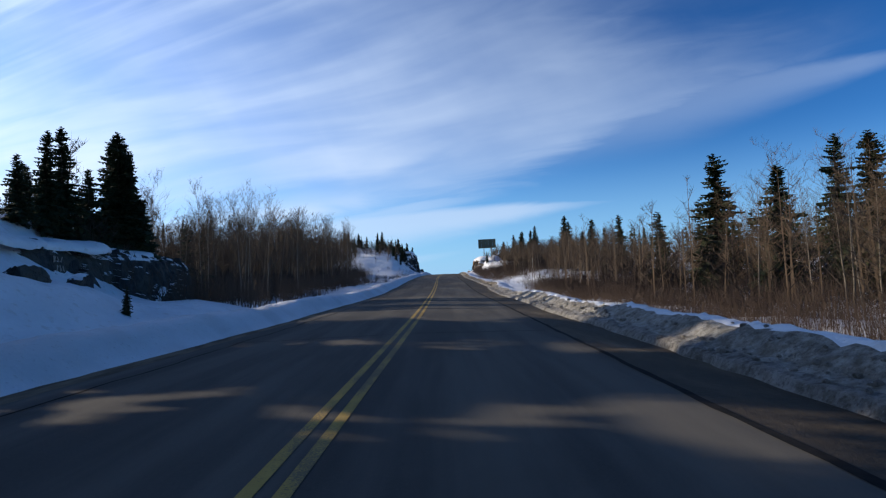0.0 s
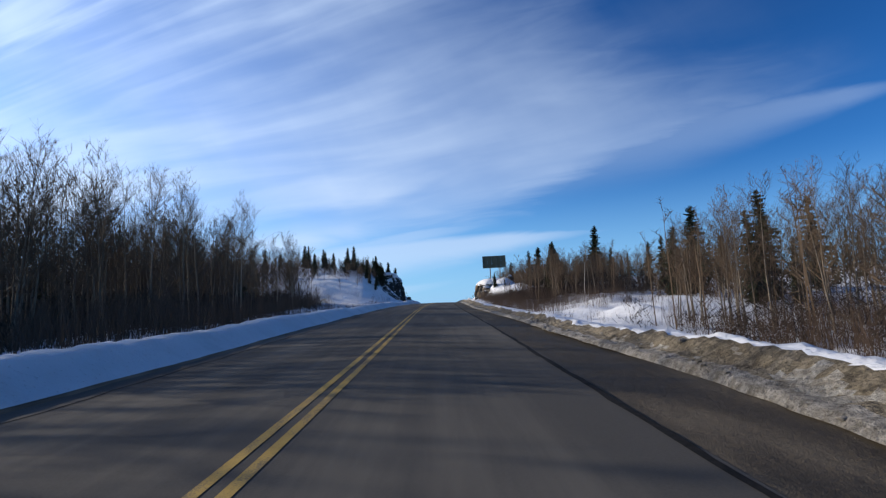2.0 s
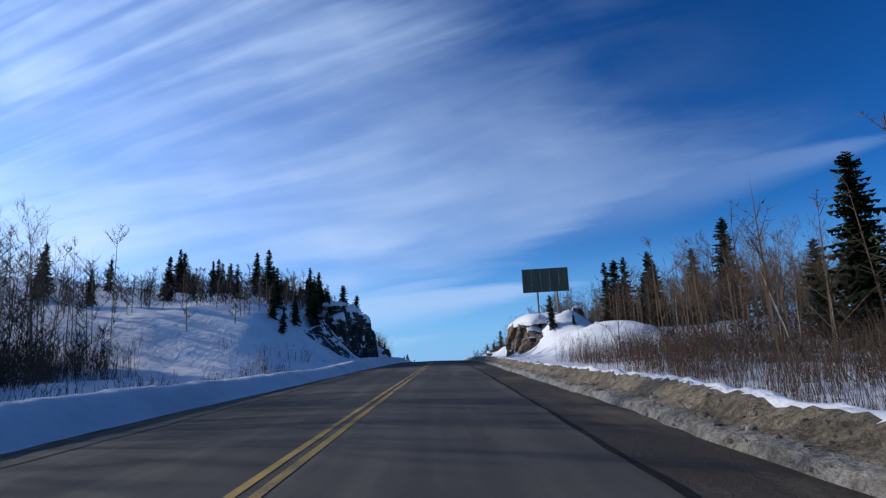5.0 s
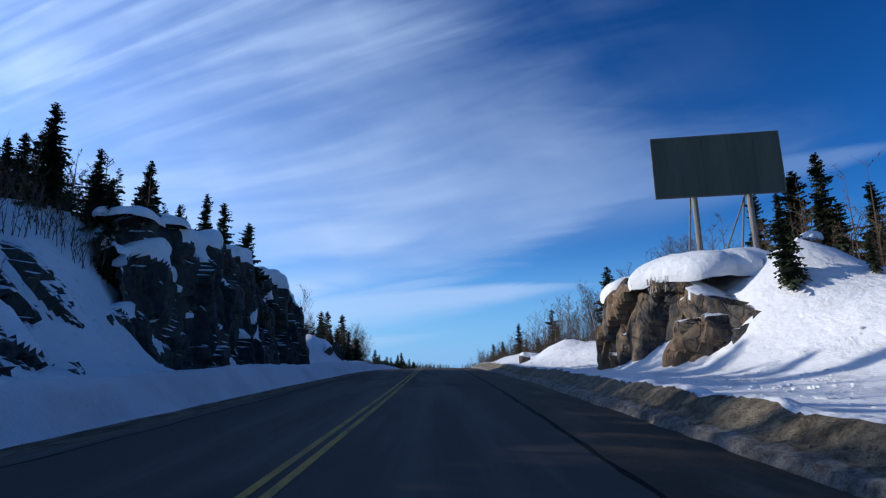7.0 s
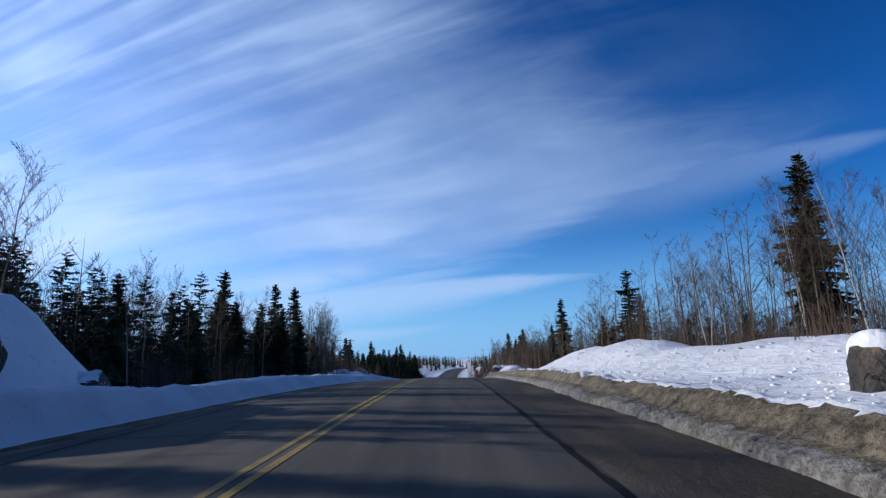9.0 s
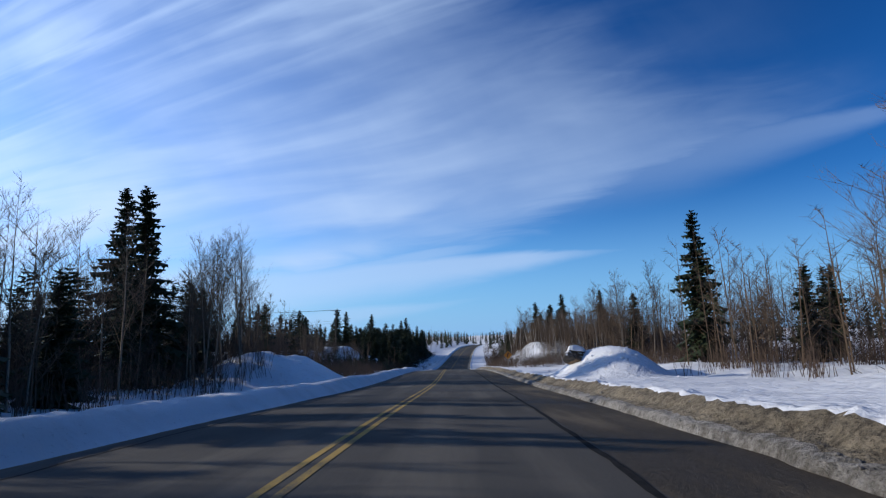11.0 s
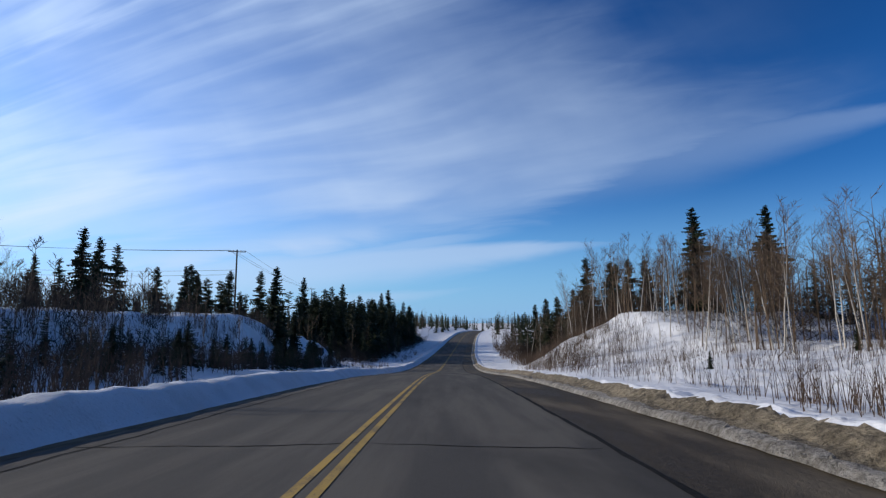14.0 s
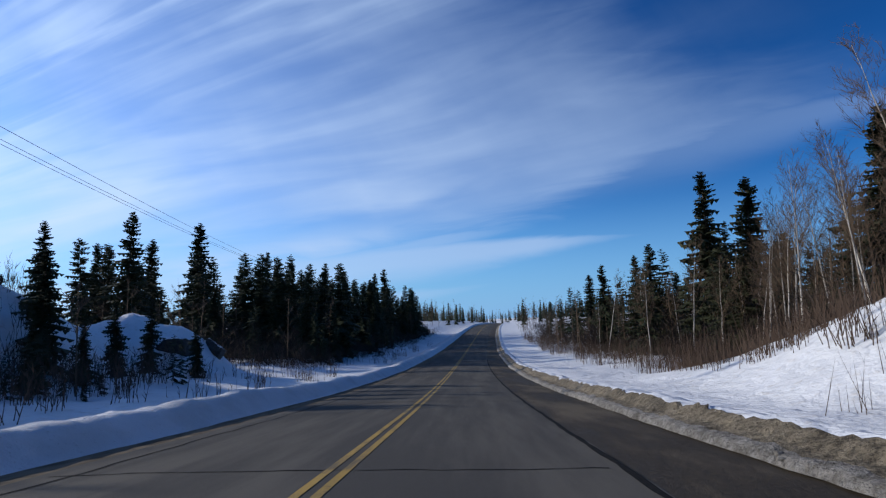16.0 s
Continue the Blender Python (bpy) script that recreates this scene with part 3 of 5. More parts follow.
def snow_bank(name, side, material, label):
    """Ploughed ridge of snow along the road's edge."""
    ys = np.concatenate([np.arange(-50, 0, 1.0), np.arange(0, 430, 0.38), np.arange(430, 760, 1.6)])
    us = np.linspace(0, 1, 24)
    y, s = np.meshgrid(ys, us, indexing="ij")
    slow = (np.sin(y * 0.23 + 1) + np.sin(y * 0.41 + 2.5) + np.sin(y * 0.11)) / 3
    fast = (np.sin(y * 1.1 + 2 * np.sin(y * 0.37)) + np.sin(y * 2.7 + 3 * np.sin(y * 0.9))) / 2
    edge = spline([(-60, 4.7), (5, 4.7), (60, 4.5), (90, 4.5), (180, 5.1), (225, 5.1), (255, 4.5), (340, 4.45), (380, 4.8), (760, 4.7)], y)
    foot, width, crest = edge + 0.10 * slow + 0.05 * fast, 3.5, 0.46 + 0.10 * slow + 0.03 * fast
    crest = crest + 0.35 * smooth((y - 165) / 12) * (1 - smooth((y - 228) / 12))
    rise = smooth(s / 0.30) ** 0.8
    fall = 1 - smooth((s - 0.36) / 0.64)
    prof = np.where(s < 0.33, rise, fall)
    u = foot + s * width
    lumps = np.array([noise.fractal(Vector((a * 1.9, b * 2.2, side * 5.0)), 0.75, 2.2, 5) for a, b in zip(y.ravel(), u.ravel())]).reshape(y.shape)
    lumps *= 0.06 * np.clip(prof * 1.5, 0, 1)
    x = road_x(y) + side * u
    base = road_z(y) - 0.12
    under = ground_z(x, y)
    blend = smooth((s - 0.36) / 0.64)
    z = (base + (crest + 0.12) * prof) * (1 - blend) + (under + 0.03 + 0.25 * (1 - blend)) * blend + lumps
    z = z - 0.12 * smooth((s - 0.93) / 0.07)
    ob = sheet_object(name, x, y, z, material, flip=side > 0)
    return tagged(ob, label, "snow bank", kind="structure")


snow_bank("snow_bank", -1, BANK_SHADED, "blue-shaded ploughed snow bank along the road edge")


def sandy_bank():
    """The sunny bank: a slushy apron, a steep crumbling face, a thin white rim and a trough behind."""
    off = np.array([0, .08, .18, .3, .42, .52, .58, .64, .70, .76, .82, .88, .94, 1.0, 1.06, 1.14, 1.24, 1.38, 1.56, 1.8, 2.1, 2.4, 2.7, 3.0])
    shape = spline([(0, -.35), (.08, 0.02), (.18, .10), (.42, .20), (.54, .28), (.70, .62), (.88, .88), (1.0, .98), (1.1, 1.02), (1.24, .97), (1.4, .84), (1.8, .5), (2.2, .28), (3.0, .1)], off)
    ys = np.concatenate([np.arange(-50, 0, 1.0), np.arange(0, 425, 0.21), np.arange(425, 760, 1.6)])
    y, o = np.meshgrid(ys, off, indexing="ij")
    p = np.broadcast_to(shape, y.shape)
    slow = (np.sin(y * 0.23 + 1) + np.sin(y * 0.41 + 2.5) + np.sin(y * 0.11)) / 3
    fast = (np.sin(y * 1.1 + 2 * np.sin(y * 0.37)) + np.sin(y * 2.7 + 3 * np.sin(y * 0.9))) / 2
    wide = 1 - smooth((y - 60) / 40)
    level = spline([(-60, 0.34), (0, 0.34), (30, 0.27), (58, 0.24), (74, 0.14), (94, 0.18), (130, 0.36), (165, 0.42), (217, 0.44), (250, 0.44), (300, 0.33), (340, 0.30), (400, 0.32), (760, 0.34)], y)
    level = level + (0.04 + 0.10 * wide) * slow + 0.03 * fast
    mid = np.clip(1 - np.abs(o - 0.75) / 0.65, 0, 1)
    crumb = np.array([noise.fractal(Vector((a * 3.4, b * 4.2, 3.0)), 0.8, 2.1, 4) for a, b in zip(y.ravel(), o.ravel())]).reshape(y.shape)
    big = np.array([noise.noise(Vector((a * 0.9, b * 1.4, 8.0))) for a, b in zip(y.ravel(), o.ravel())]).reshape(y.shape)
    foot = spline([(-60, 4.75), (0, 4.75), (40, 4.95), (60, 5.3), (75, 5.05), (95, 4.85), (130, 5.1), (165, 5.4), (226, 5.75), (300, 5.7), (400, 5.75), (760, 5.7)], y)
    u = foot + (0.12 + 0.16 * wide) * slow + 0.07 * fast + o * (1 + 0.12 * big) + 0.07 * crumb * mid
    x = road_x(y) + u
    blend = smooth((o - 1.8) / 1.2)
    z = (road_z(y) + level * p) * (1 - blend) + (ground_z(x, y) + 0.02) * blend + (0.085 * crumb + 0.07 * big) * np.clip(0.35 + mid, 0, 1) * smooth(o / 0.1)
    z = z - 0.12 * smooth((o - 2.8) / 0.2)
    ob = sheet_object("snow_bank", x, y, z, BANK_DIRTY, flip=True)
    ob.data.materials.append(SLUSH)
    ob.data.materials.append(SNOW)
    ob.data.materials.append(BANK_GREY)
    edge = o + 0.05 * crumb + 0.05 * big                 # ragged borders between apron, face and rim
    kind = np.where(edge < 0.24, 1, np.where(edge > 0.90, 2, np.where(y + 18 * big + 9 * crumb < 52, 3, 0)))[:-1, :-1].ravel()
    ob.data.polygons.foreach_set("material_index", kind.astype(int).tolist())
    return tagged(ob, "ploughed snow bank with crumbling sandy face and white rim", "snow bank", kind="structure")


right_bank = sandy_bank()


# ---- rock ----
def blocky(p, size, seed):
    """Steps like broken blocks, from cells of uneven size."""
    q = Vector(p) / size + Vector((seed * 7.3, seed * 3.1, seed * 1.7))
    q += 0.35 * noise.noise_vector(q * 0.7)
    dist, pts = noise.voronoi(q)
    return noise.cell(pts[0] * 5.0 + Vector((0.5, 0.5, 0.5))), min(1.0, 4.0 * (dist[1] - dist[0]))


def lodge_snow(v, n, m, rows, side, threshold, seed):
    """Lays snow on the ledges and in the hollows of a grid of rock points, thickening it there; returns 1 for each snowy face."""
    p = np.array(v).reshape(n, m, 3)
    dy, dt = np.gradient(p, axis=0), np.gradient(p, axis=1)
    nrm = np.cross(dy, dt)
    nrm /= np.linalg.norm(nrm, axis=-1, keepdims=True) + 1e-9
    nrm *= np.sign(nrm[..., :1]) * -side + (nrm[..., :1] == 0)
    for _ in range(9):
        nrm[1:-1, 1:-1] = (nrm[1:-1, 1:-1] * 2 + nrm[:-2, 1:-1] + nrm[2:, 1:-1] + nrm[1:-1, :-2] + nrm[1:-1, 2:]) / 6
    field = np.array([noise.fractal(Vector((q[0] * 0.4 + seed, q[1] * 0.34 + q[2] * 0.26, q[2] * 0.40 - q[1] * 0.10)), 1.0, 2.1, 4) for q in p.reshape(-1, 3)]).reshape(n, m)
    t = np.clip(np.arange(m) / (rows - 1), 0, 1.4)[None, :]
    mask = 0.75 * np.abs(nrm[..., 2]) + 1.0 * field + 0.75 * smooth((t - 0.86) / 0.16) + 0.35 * smooth((0.16 - t) / 0.16)
    for _ in range(2):
        mask[1:-1, 1:-1] = (mask[1:-1, 1:-1] * 2 + mask[:-2, 1:-1] + mask[2:, 1:-1] + mask[1:-1, :-2] + mask[1:-1, 2:]) / 6
    thick = smooth((mask - threshold) / 0.10)[..., None]
    soft = p.copy()
    for _ in range(5):
        soft[1:-1, 1:-1] = (soft[:-2, 1:-1] + soft[2:, 1:-1] + soft[1:-1, :-2] + soft[1:-1, 2:]) / 4
    p += thick * (0.75 * (soft - p) + np.array((-side * 0.12, 0, 0.12)))
    v[:] = [tuple(q) for q in p.reshape(-1, 3)]
    mid = (mask[:-1, :-1] + mask[1:, :-1] + mask[:-1, 1:] + mask[1:, 1:]) / 4
    return (mid > threshold + 0.03).astype(int).ravel().tolist()


def rock_face(name, y0, y1, side, face_u, height, lean, depth, material, label, seed, base=-0.4, cap=2.2, rows=44, step=0.28, snow=0.62):
    """A broken cliff along the road: a displaced wall that turns back over its top into the hill."""
    ys = np.arange(y0, y1 + 0.01, step)
    v, n = [], len(ys)
    back = 7
    for i, y in enumerate(ys):
        w = (y - y0) / (y1 - y0)
        ends = min(1.0, 5.5 * w, 5.5 * (1 - w))
        hh = height(w)
        u0 = face_u(w) + (1 - ends) * 1.5
        for k in range(rows + back):
            t = min(1.0, k / (rows - 1))
            beyond = max(0, k - rows + 1) / back
            uu = u0 + lean * t * hh + beyond * cap + 0.35 * smooth((t - 0.82) / 0.18)
            zz = float(road_z(y)) + base + t * (hh - base) + 0.15 * beyond - 1.6 * beyond * beyond
            p = Vector((float(road_x(y)) + side * uu, y, zz))
            c1, e1 = blocky((p.x * 0.6, p.y, p.z * 0.36 + p.y * 0.12), 2.6, seed)
            c2, e2 = blocky((p.x * 0.6, p.y, p.z * 0.42 - p.y * 0.1), 0.95, seed + 1)
            push = depth * (0.9 * c1 - 0.35 * (1 - e1)) + depth * 0.42 * (c2 - 0.4 * (1 - e2)) + 0.12 * noise.noise(p * 1.9)
            p.x -= side * push * (1 - 0.8 * beyond)
            p.y += 0.25 * noise.noise(p * 0.8 + Vector((9, 0, 0)))
            p.z += 0.45 * depth * (c1 + 0.5 * c2) * (1 if t > 0.95 else 0.1) * (1 - beyond)
            v.append(tuple(p))
    lodged = lodge_snow(v, n, rows + back, rows, side, snow, seed)
    f = grid_faces(n, rows + back)
    if side < 0:
        f = [q[::-1] for q in f]
    rock = new(name, mesh_of(name, v, [q for q, k in zip(f, lodged) if not k], material))
    part("lodged_snow", mesh_of("lodged_snow", v, [q for q, k in zip(f, lodged) if k], SNOW, True), rock, "white snow lodged on ledges")
    return tagged(rock, label, "rock outcrop")


def snow_cap(parent, x, y, rx, ry, top, drop, seed):
    """A thick pillow of snow with a scalloped, overhanging rim."""
    v, f, rings, spokes = [], [], 14, 56
    for i in range(rings):
        q = i / (rings - 1)
        for k in range(spokes):
            a = 2 * math.pi * k / spokes
            rim = 1 + 0.22 * noise.noise(Vector((math.cos(a) * 1.6, math.sin(a) * 1.6, seed))) + 0.10 * noise.noise(Vector((math.cos(a) * 5, math.sin(a) * 5, seed + 4)))
            r = math.sin(q * math.pi * 0.56) / math.sin(math.pi * 0.5)
            xx, yy = x + rx * rim * r * math.cos(a), y + ry * rim * r * math.sin(a)
            lump = 0.22 * noise.noise(Vector((xx * 0.5, yy * 0.5, seed))) + 0.08 * noise.noise(Vector((xx * 1.4, yy * 1.4, seed)))
            v.append((xx, yy, top + lump - drop * (1 - math.cos(q * math.pi * 0.62)) ** 1.3))
    for i in range(rings - 1):
        for k in range(spokes):
            j = (k + 1) % spokes
            f.append((i * spokes + k, (i + 1) * spokes + k, (i + 1) * spokes + j, i * spokes + j))
    return part("snow_cap", mesh_of("snow_cap", v, f, SNOW, True), parent, "thick rounded cap of clean snow")


CUT_TOP = [(196.8, 6.6), (198, 7.8), (203, 8.2), (210, 7.9), (216, 7.5), (219.5, 6.6), (222.5, 5.8), (224.0, 3.4), (225.6, 0.9)]
cut = rock_face("rock_cut", 196.8, 225.6, -1, lambda w: 10.0 + 0.3 * math.sin(w * 5), lambda w: float(spline(CUT_TOP, 196.8 + 28.8 * w)),
                0.14, 0.9, ROCK_DARK, "tall dark fractured rock cut with snow on its ledges", 3, cap=3.5, snow=0.44, rows=62, step=0.17)
for k in range(9):
    y = 198.5 + 2.9 * k
    h = float(spline(CUT_TOP, y))
    snow_cap(cut, float(road_x(y)) - 12.2 - 0.14 * h, y, 1.5 + 0.4 * math.sin(k * 2.3), 1.9, float(road_z(y)) + h + 0.25, 0.45, 60 + k)
ledge = rock_face("rock_ledge", 176.5, 199.0, -1, lambda w: 9.0 + 0.5 * math.sin(w * 9), lambda w: 3.2 + 3.4 * w + 0.4 * math.sin(w * 11), 0.86, 0.62, ROCK_DARK,
                  "dark rock ledges breaking through a steep snowy slope", 8, rows=50, cap=2.0, step=0.16, snow=0.60)
foot_ledge = rock_face("rock_ledge", 185.5, 199.5, -1, lambda w: 9.9 - 0.3 * w + 0.4 * math.sin(w * 8), lambda w: 2.0 + 1.6 * w + 0.5 * math.sin(w * 9 + 1), 0.42, 0.75, ROCK_DARK,
                       "dark broken rock at the foot of a snowy slope", 27, rows=36, cap=1.2, step=0.16, snow=0.66)
low_rock = rock_face("rock_outcrop", 25.0, 44.5, -1, lambda w: 18.2 + 0.6 * math.sin(w * 6), lambda w: 3.95 - 0.45 * w - 2.6 * max(0.0, w - 0.74), 0.30, 0.38, ROCK_DARK,
                     "dark rock outcrop half buried in roadside snow", 12, rows=44, cap=5.0, step=0.16, snow=0.60)
for k, (y, h, rx, ry) in enumerate(((26.0, 4.5, 2.7, 3.8), (31.5, 4.4, 2.7, 3.8), (37.5, 4.1, 2.4, 3.6), (41.5, 3.4, 1.9, 2.4))):
    snow_cap(low_rock, float(road_x(y)) - 22.0, y, rx, ry, float(road_z(y)) + h - 0.15, 0.55, 40 + k)
def painted_strokes(rock, places, out, label):
    """Thin hand-painted bars on a rock: each at its place along the road and height, lying just off the nearest point of the face."""
    for k, (y, z) in enumerate(places):
        near = [q.co for q in rock.data.vertices if abs(q.co.y - y) < 0.35 and abs(q.co.z - z) < 0.3]
        if not near:
            continue
        x = max(q.x * out for q in near) * out
        bm = bmesh.new()
        bmesh.ops.create_cube(bm, size=1)
        bmesh.ops.scale(bm, vec=(0.02, 0.055, 0.32), verts=bm.verts)
        bmesh.ops.rotate(bm, cent=(0, 0, 0), matrix=Matrix.Rotation(radians((22, -20, 4)[k % 3]), 3, "X"), verts=bm.verts)
        bmesh.ops.translate(bm, vec=(x + 0.02 * out, y, z), verts=bm.verts)
        part("paint_stroke", bm_mesh("paint_stroke", bm, PAINT_GREY), rock, label)


painted_strokes(low_rock, [(28.4 + 0.25 * k, 3.3 - 0.5 * row) for row in (0, 1) for k in range(5)], 1, "faded spray-painted bar")
warm_rock = rock_face("rock_outcrop", 192.6, 206.0, 1, lambda w: 9.7 + 3.4 * (1 - w) ** 1.6, lambda w: 4.9 * min(1.0, 0.36 + 1.5 * w) - 3.0 * max(0.0, w - 0.80), 0.18, 0.95, ROCK_WARM,
                      "rust-brown fractured rock outcrop under thick snow", 17, rows=36, step=0.16, cap=3.0, snow=1.05)
snow_cap(warm_rock, 13.7, 199.6, 3.7, 4.0, 11.5, 1.15, 2)
snow_cap(warm_rock, 11.7, 203.2, 2.4, 2.2, 11.0, 0.9, 5)
painted_strokes(warm_rock, [(197.3 + 0.22 * k, 9.95 - 0.42 * row) for row in (0, 1) for k in range(6)], -1, "faded spray-painted bar")


def boulder(x, y, z, size, material, label, seed):
    bm = bmesh.new()
    bmesh.ops.create_icosphere(bm, subdivisions=4, radius=1)
    rnd = random.Random(seed)
    planes = []
    for _ in range(11):
        planes.append((Vector((rnd.gauss(0, 1), rnd.gauss(0, 1), rnd.gauss(0, 0.8))).normalized(), rnd.uniform(0.55, 0.95)))
    for vert in bm.verts:                        # broken along flat faces
        p = vert.co.copy()
        r = 1.25
        for n, d in planes:
            c = p.dot(n)
            if c > 0.05:
                r = min(r, d / c)
        vert.co = p * (r + 0.06 * noise.noise(p * 3.0 + Vector((seed, 0, 0))))
    bmesh.ops.scale(bm, vec=(size[0], size[1], size[2]), verts=bm.verts)
    ob = new("boulder", bm_mesh("boulder", bm, material))
    ob.matrix_world = pose(x, y, z, 0, 0, seed * 37)
    return tagged(ob, label, "boulder")


for x, y, s, m, seed in ((9.3, 229.9, (0.62, 0.75, 0.8), ROCK_WARM, 1), (18.3, 198.5, (1.0, 0.9, 0.9), ROCK_WARM, 2), (21.5, 200, (0.7, 0.9, 1.1), ROCK_WARM, 3),
                         (9.6, 302.5, (0.7, 1.2, 0.6), ROCK_WARM, 4), (-20.0, 433.5, (1.6, 2.0, 1.0), ROCK_DARK, 5), (-18.6, 437, (1.0, 1.4, 0.8), ROCK_DARK, 6),
                         (-10.3, 232.6, (0.7, 1.2, 0.9), ROCK_DARK, 7), (-10.2, 237.0, (0.6, 1.0, 0.6), ROCK_DARK, 8), (-10.5, 240.0, (0.5, 0.7, 0.6), ROCK_DARK, 13), (-10.9, 230.3, (0.5, 0.8, 0.6), ROCK_DARK, 15), (-20.6, 22.6, (0.7, 1.1, 0.6), ROCK_DARK, 9),
                         (-20.4, 26.4, (0.6, 0.7, 0.6), ROCK_DARK, 10), 
                         
                         (-11.2, 174.6, (0.3, 0.5, 0.3), ROCK_DARK, 25)):
    stone = boulder(x, y, float(ground_z(x, y)) + (-0.1 if m is ROCK_WARM else -0.25) * s[2], s, m, "dark fractured boulder poking out of the snow" if m is ROCK_DARK else "brown fractured boulder capped with snow", seed)
    if m is ROCK_WARM:
        crest = [q.co for q in stone.data.vertices if q.co.z > 0.45 * max(p.co.z for p in stone.data.vertices)]
        mid = sum(crest, Vector()) / len(crest)
        snow_cap(stone, mid.x, mid.y, s[0] * 0.7, s[1] * 0.7, max(q.z for q in crest) + 0.1, s[2] * 0.4, seed)


def clods(count, seed):
    """Crumbs of sandy snow thrown up along the sunny bank."""
    rnd = random.Random(seed)
    bm = bmesh.new()
    bmesh.ops.create_icosphere(bm, subdivisions=1, radius=1)
    base = [q.co.copy() for q in bm.verts]
    tri = [tuple(q.index for q in p.verts) for p in bm.faces]
    bm.free()
    tree_of = bpy.context.evaluated_depsgraph_get()
    v, f = [], []
    for _ in range(count):
        y = rnd.uniform(0, 400)
        x = float(road_x(y)) + 4.85 + abs(rnd.gauss(0.45, 0.35))
        hit, place, *_ = right_bank.ray_cast((x, y, 40), (0, 0, -1), depsgraph=tree_of)
        if not hit:
            continue
        s = rnd.uniform(0.025, 0.055) if rnd.random() < 0.9 else rnd.uniform(0.055, 0.10)
        i = len(v)
        for q in base:
            v.append((place.x + q.x * s * rnd.uniform(0.7, 1.3), place.y + q.y * s * rnd.uniform(0.8, 1.5), place.z + q.z * s * rnd.uniform(0.5, 0.9) + 0.01))
        f.extend([(a + i, b + i, c + i) for a, b, c in tri])
    ob = new("snow_clods", mesh_of("snow_clods", v, f, SLUSH))
    tagged(ob, "crumbled sandy snow clods strewn along the bank", "snow clods", kind="stuff")


clods(3000, 31)


def crumbs(count, x0, x1, y0, y1, seed):
    """Lumps of old ploughed snow on the slopes behind the bank."""
    rnd = random.Random(seed)
    bm = bmesh.new()
    bmesh.ops.create_icosphere(bm, subdivisions=1, radius=1)
    base = [q.co.copy() for q in bm.verts]
    tri = [tuple(q.index for q in p.verts) for p in bm.faces]
    bm.free()
    v, f = [], []
    for _ in range(count):
        y = rnd.uniform(y0, y1)
        x = float(road_x(y)) + rnd.triangular(x0, x1, x0)
        z, i = float(ground_z(x, y)), len(v)
        w = rnd.uniform(0.025, 0.07) if rnd.random() < 0.92 else rnd.uniform(0.07, 0.14)
        for q in base:
            v.append((x + q.x * w * rnd.uniform(0.7, 1.3), y + q.y * w * rnd.uniform(0.7, 1.4), z + q.z * w * rnd.uniform(0.4, 0.8)))
        f.extend([(a + i, b + i, c + i) for a, b, c in tri])
    tagged(new("snow_clods", mesh_of("snow_clods", v, f, SNOW)), "rough clods of old snow scattered on a slope", "snow clods", kind="stuff")


crumbs(700, 8.6, 15.0, 206, 236, 32)
crumbs(500, 8.8, 15.0, 238, 266, 33)
crumbs(420, 9.0, 16.0, 172, 192, 34)
crumbs(260, 8.6, 14.0, 296, 316, 35)


# ---- trees ----
def spike_into(v, f, a, b, r):
    """A thin three-sided twig from a to its tip b."""
    axis = (b - a).normalized()
    s = axis.orthogonal() * r
    t = axis.cross(s)
    i = len(v)
    v.extend([tuple(a + s), tuple(a - 0.5 * s + 0.87 * t), tuple(a - 0.5 * s - 0.87 * t), tuple(b)])
    f.extend([(i, i + 1, i + 3), (i + 1, i + 2, i + 3), (i + 2, i, i + 3)])


def sliver_into(v, f, a, b, r):
    """The finest twig: one thin sliver."""
    s = (b - a).orthogonal().normalized() * r
    i = len(v)
    v.extend([tuple(a + s), tuple(a - s), tuple(b)])
    f.append((i, i + 1, i + 2))


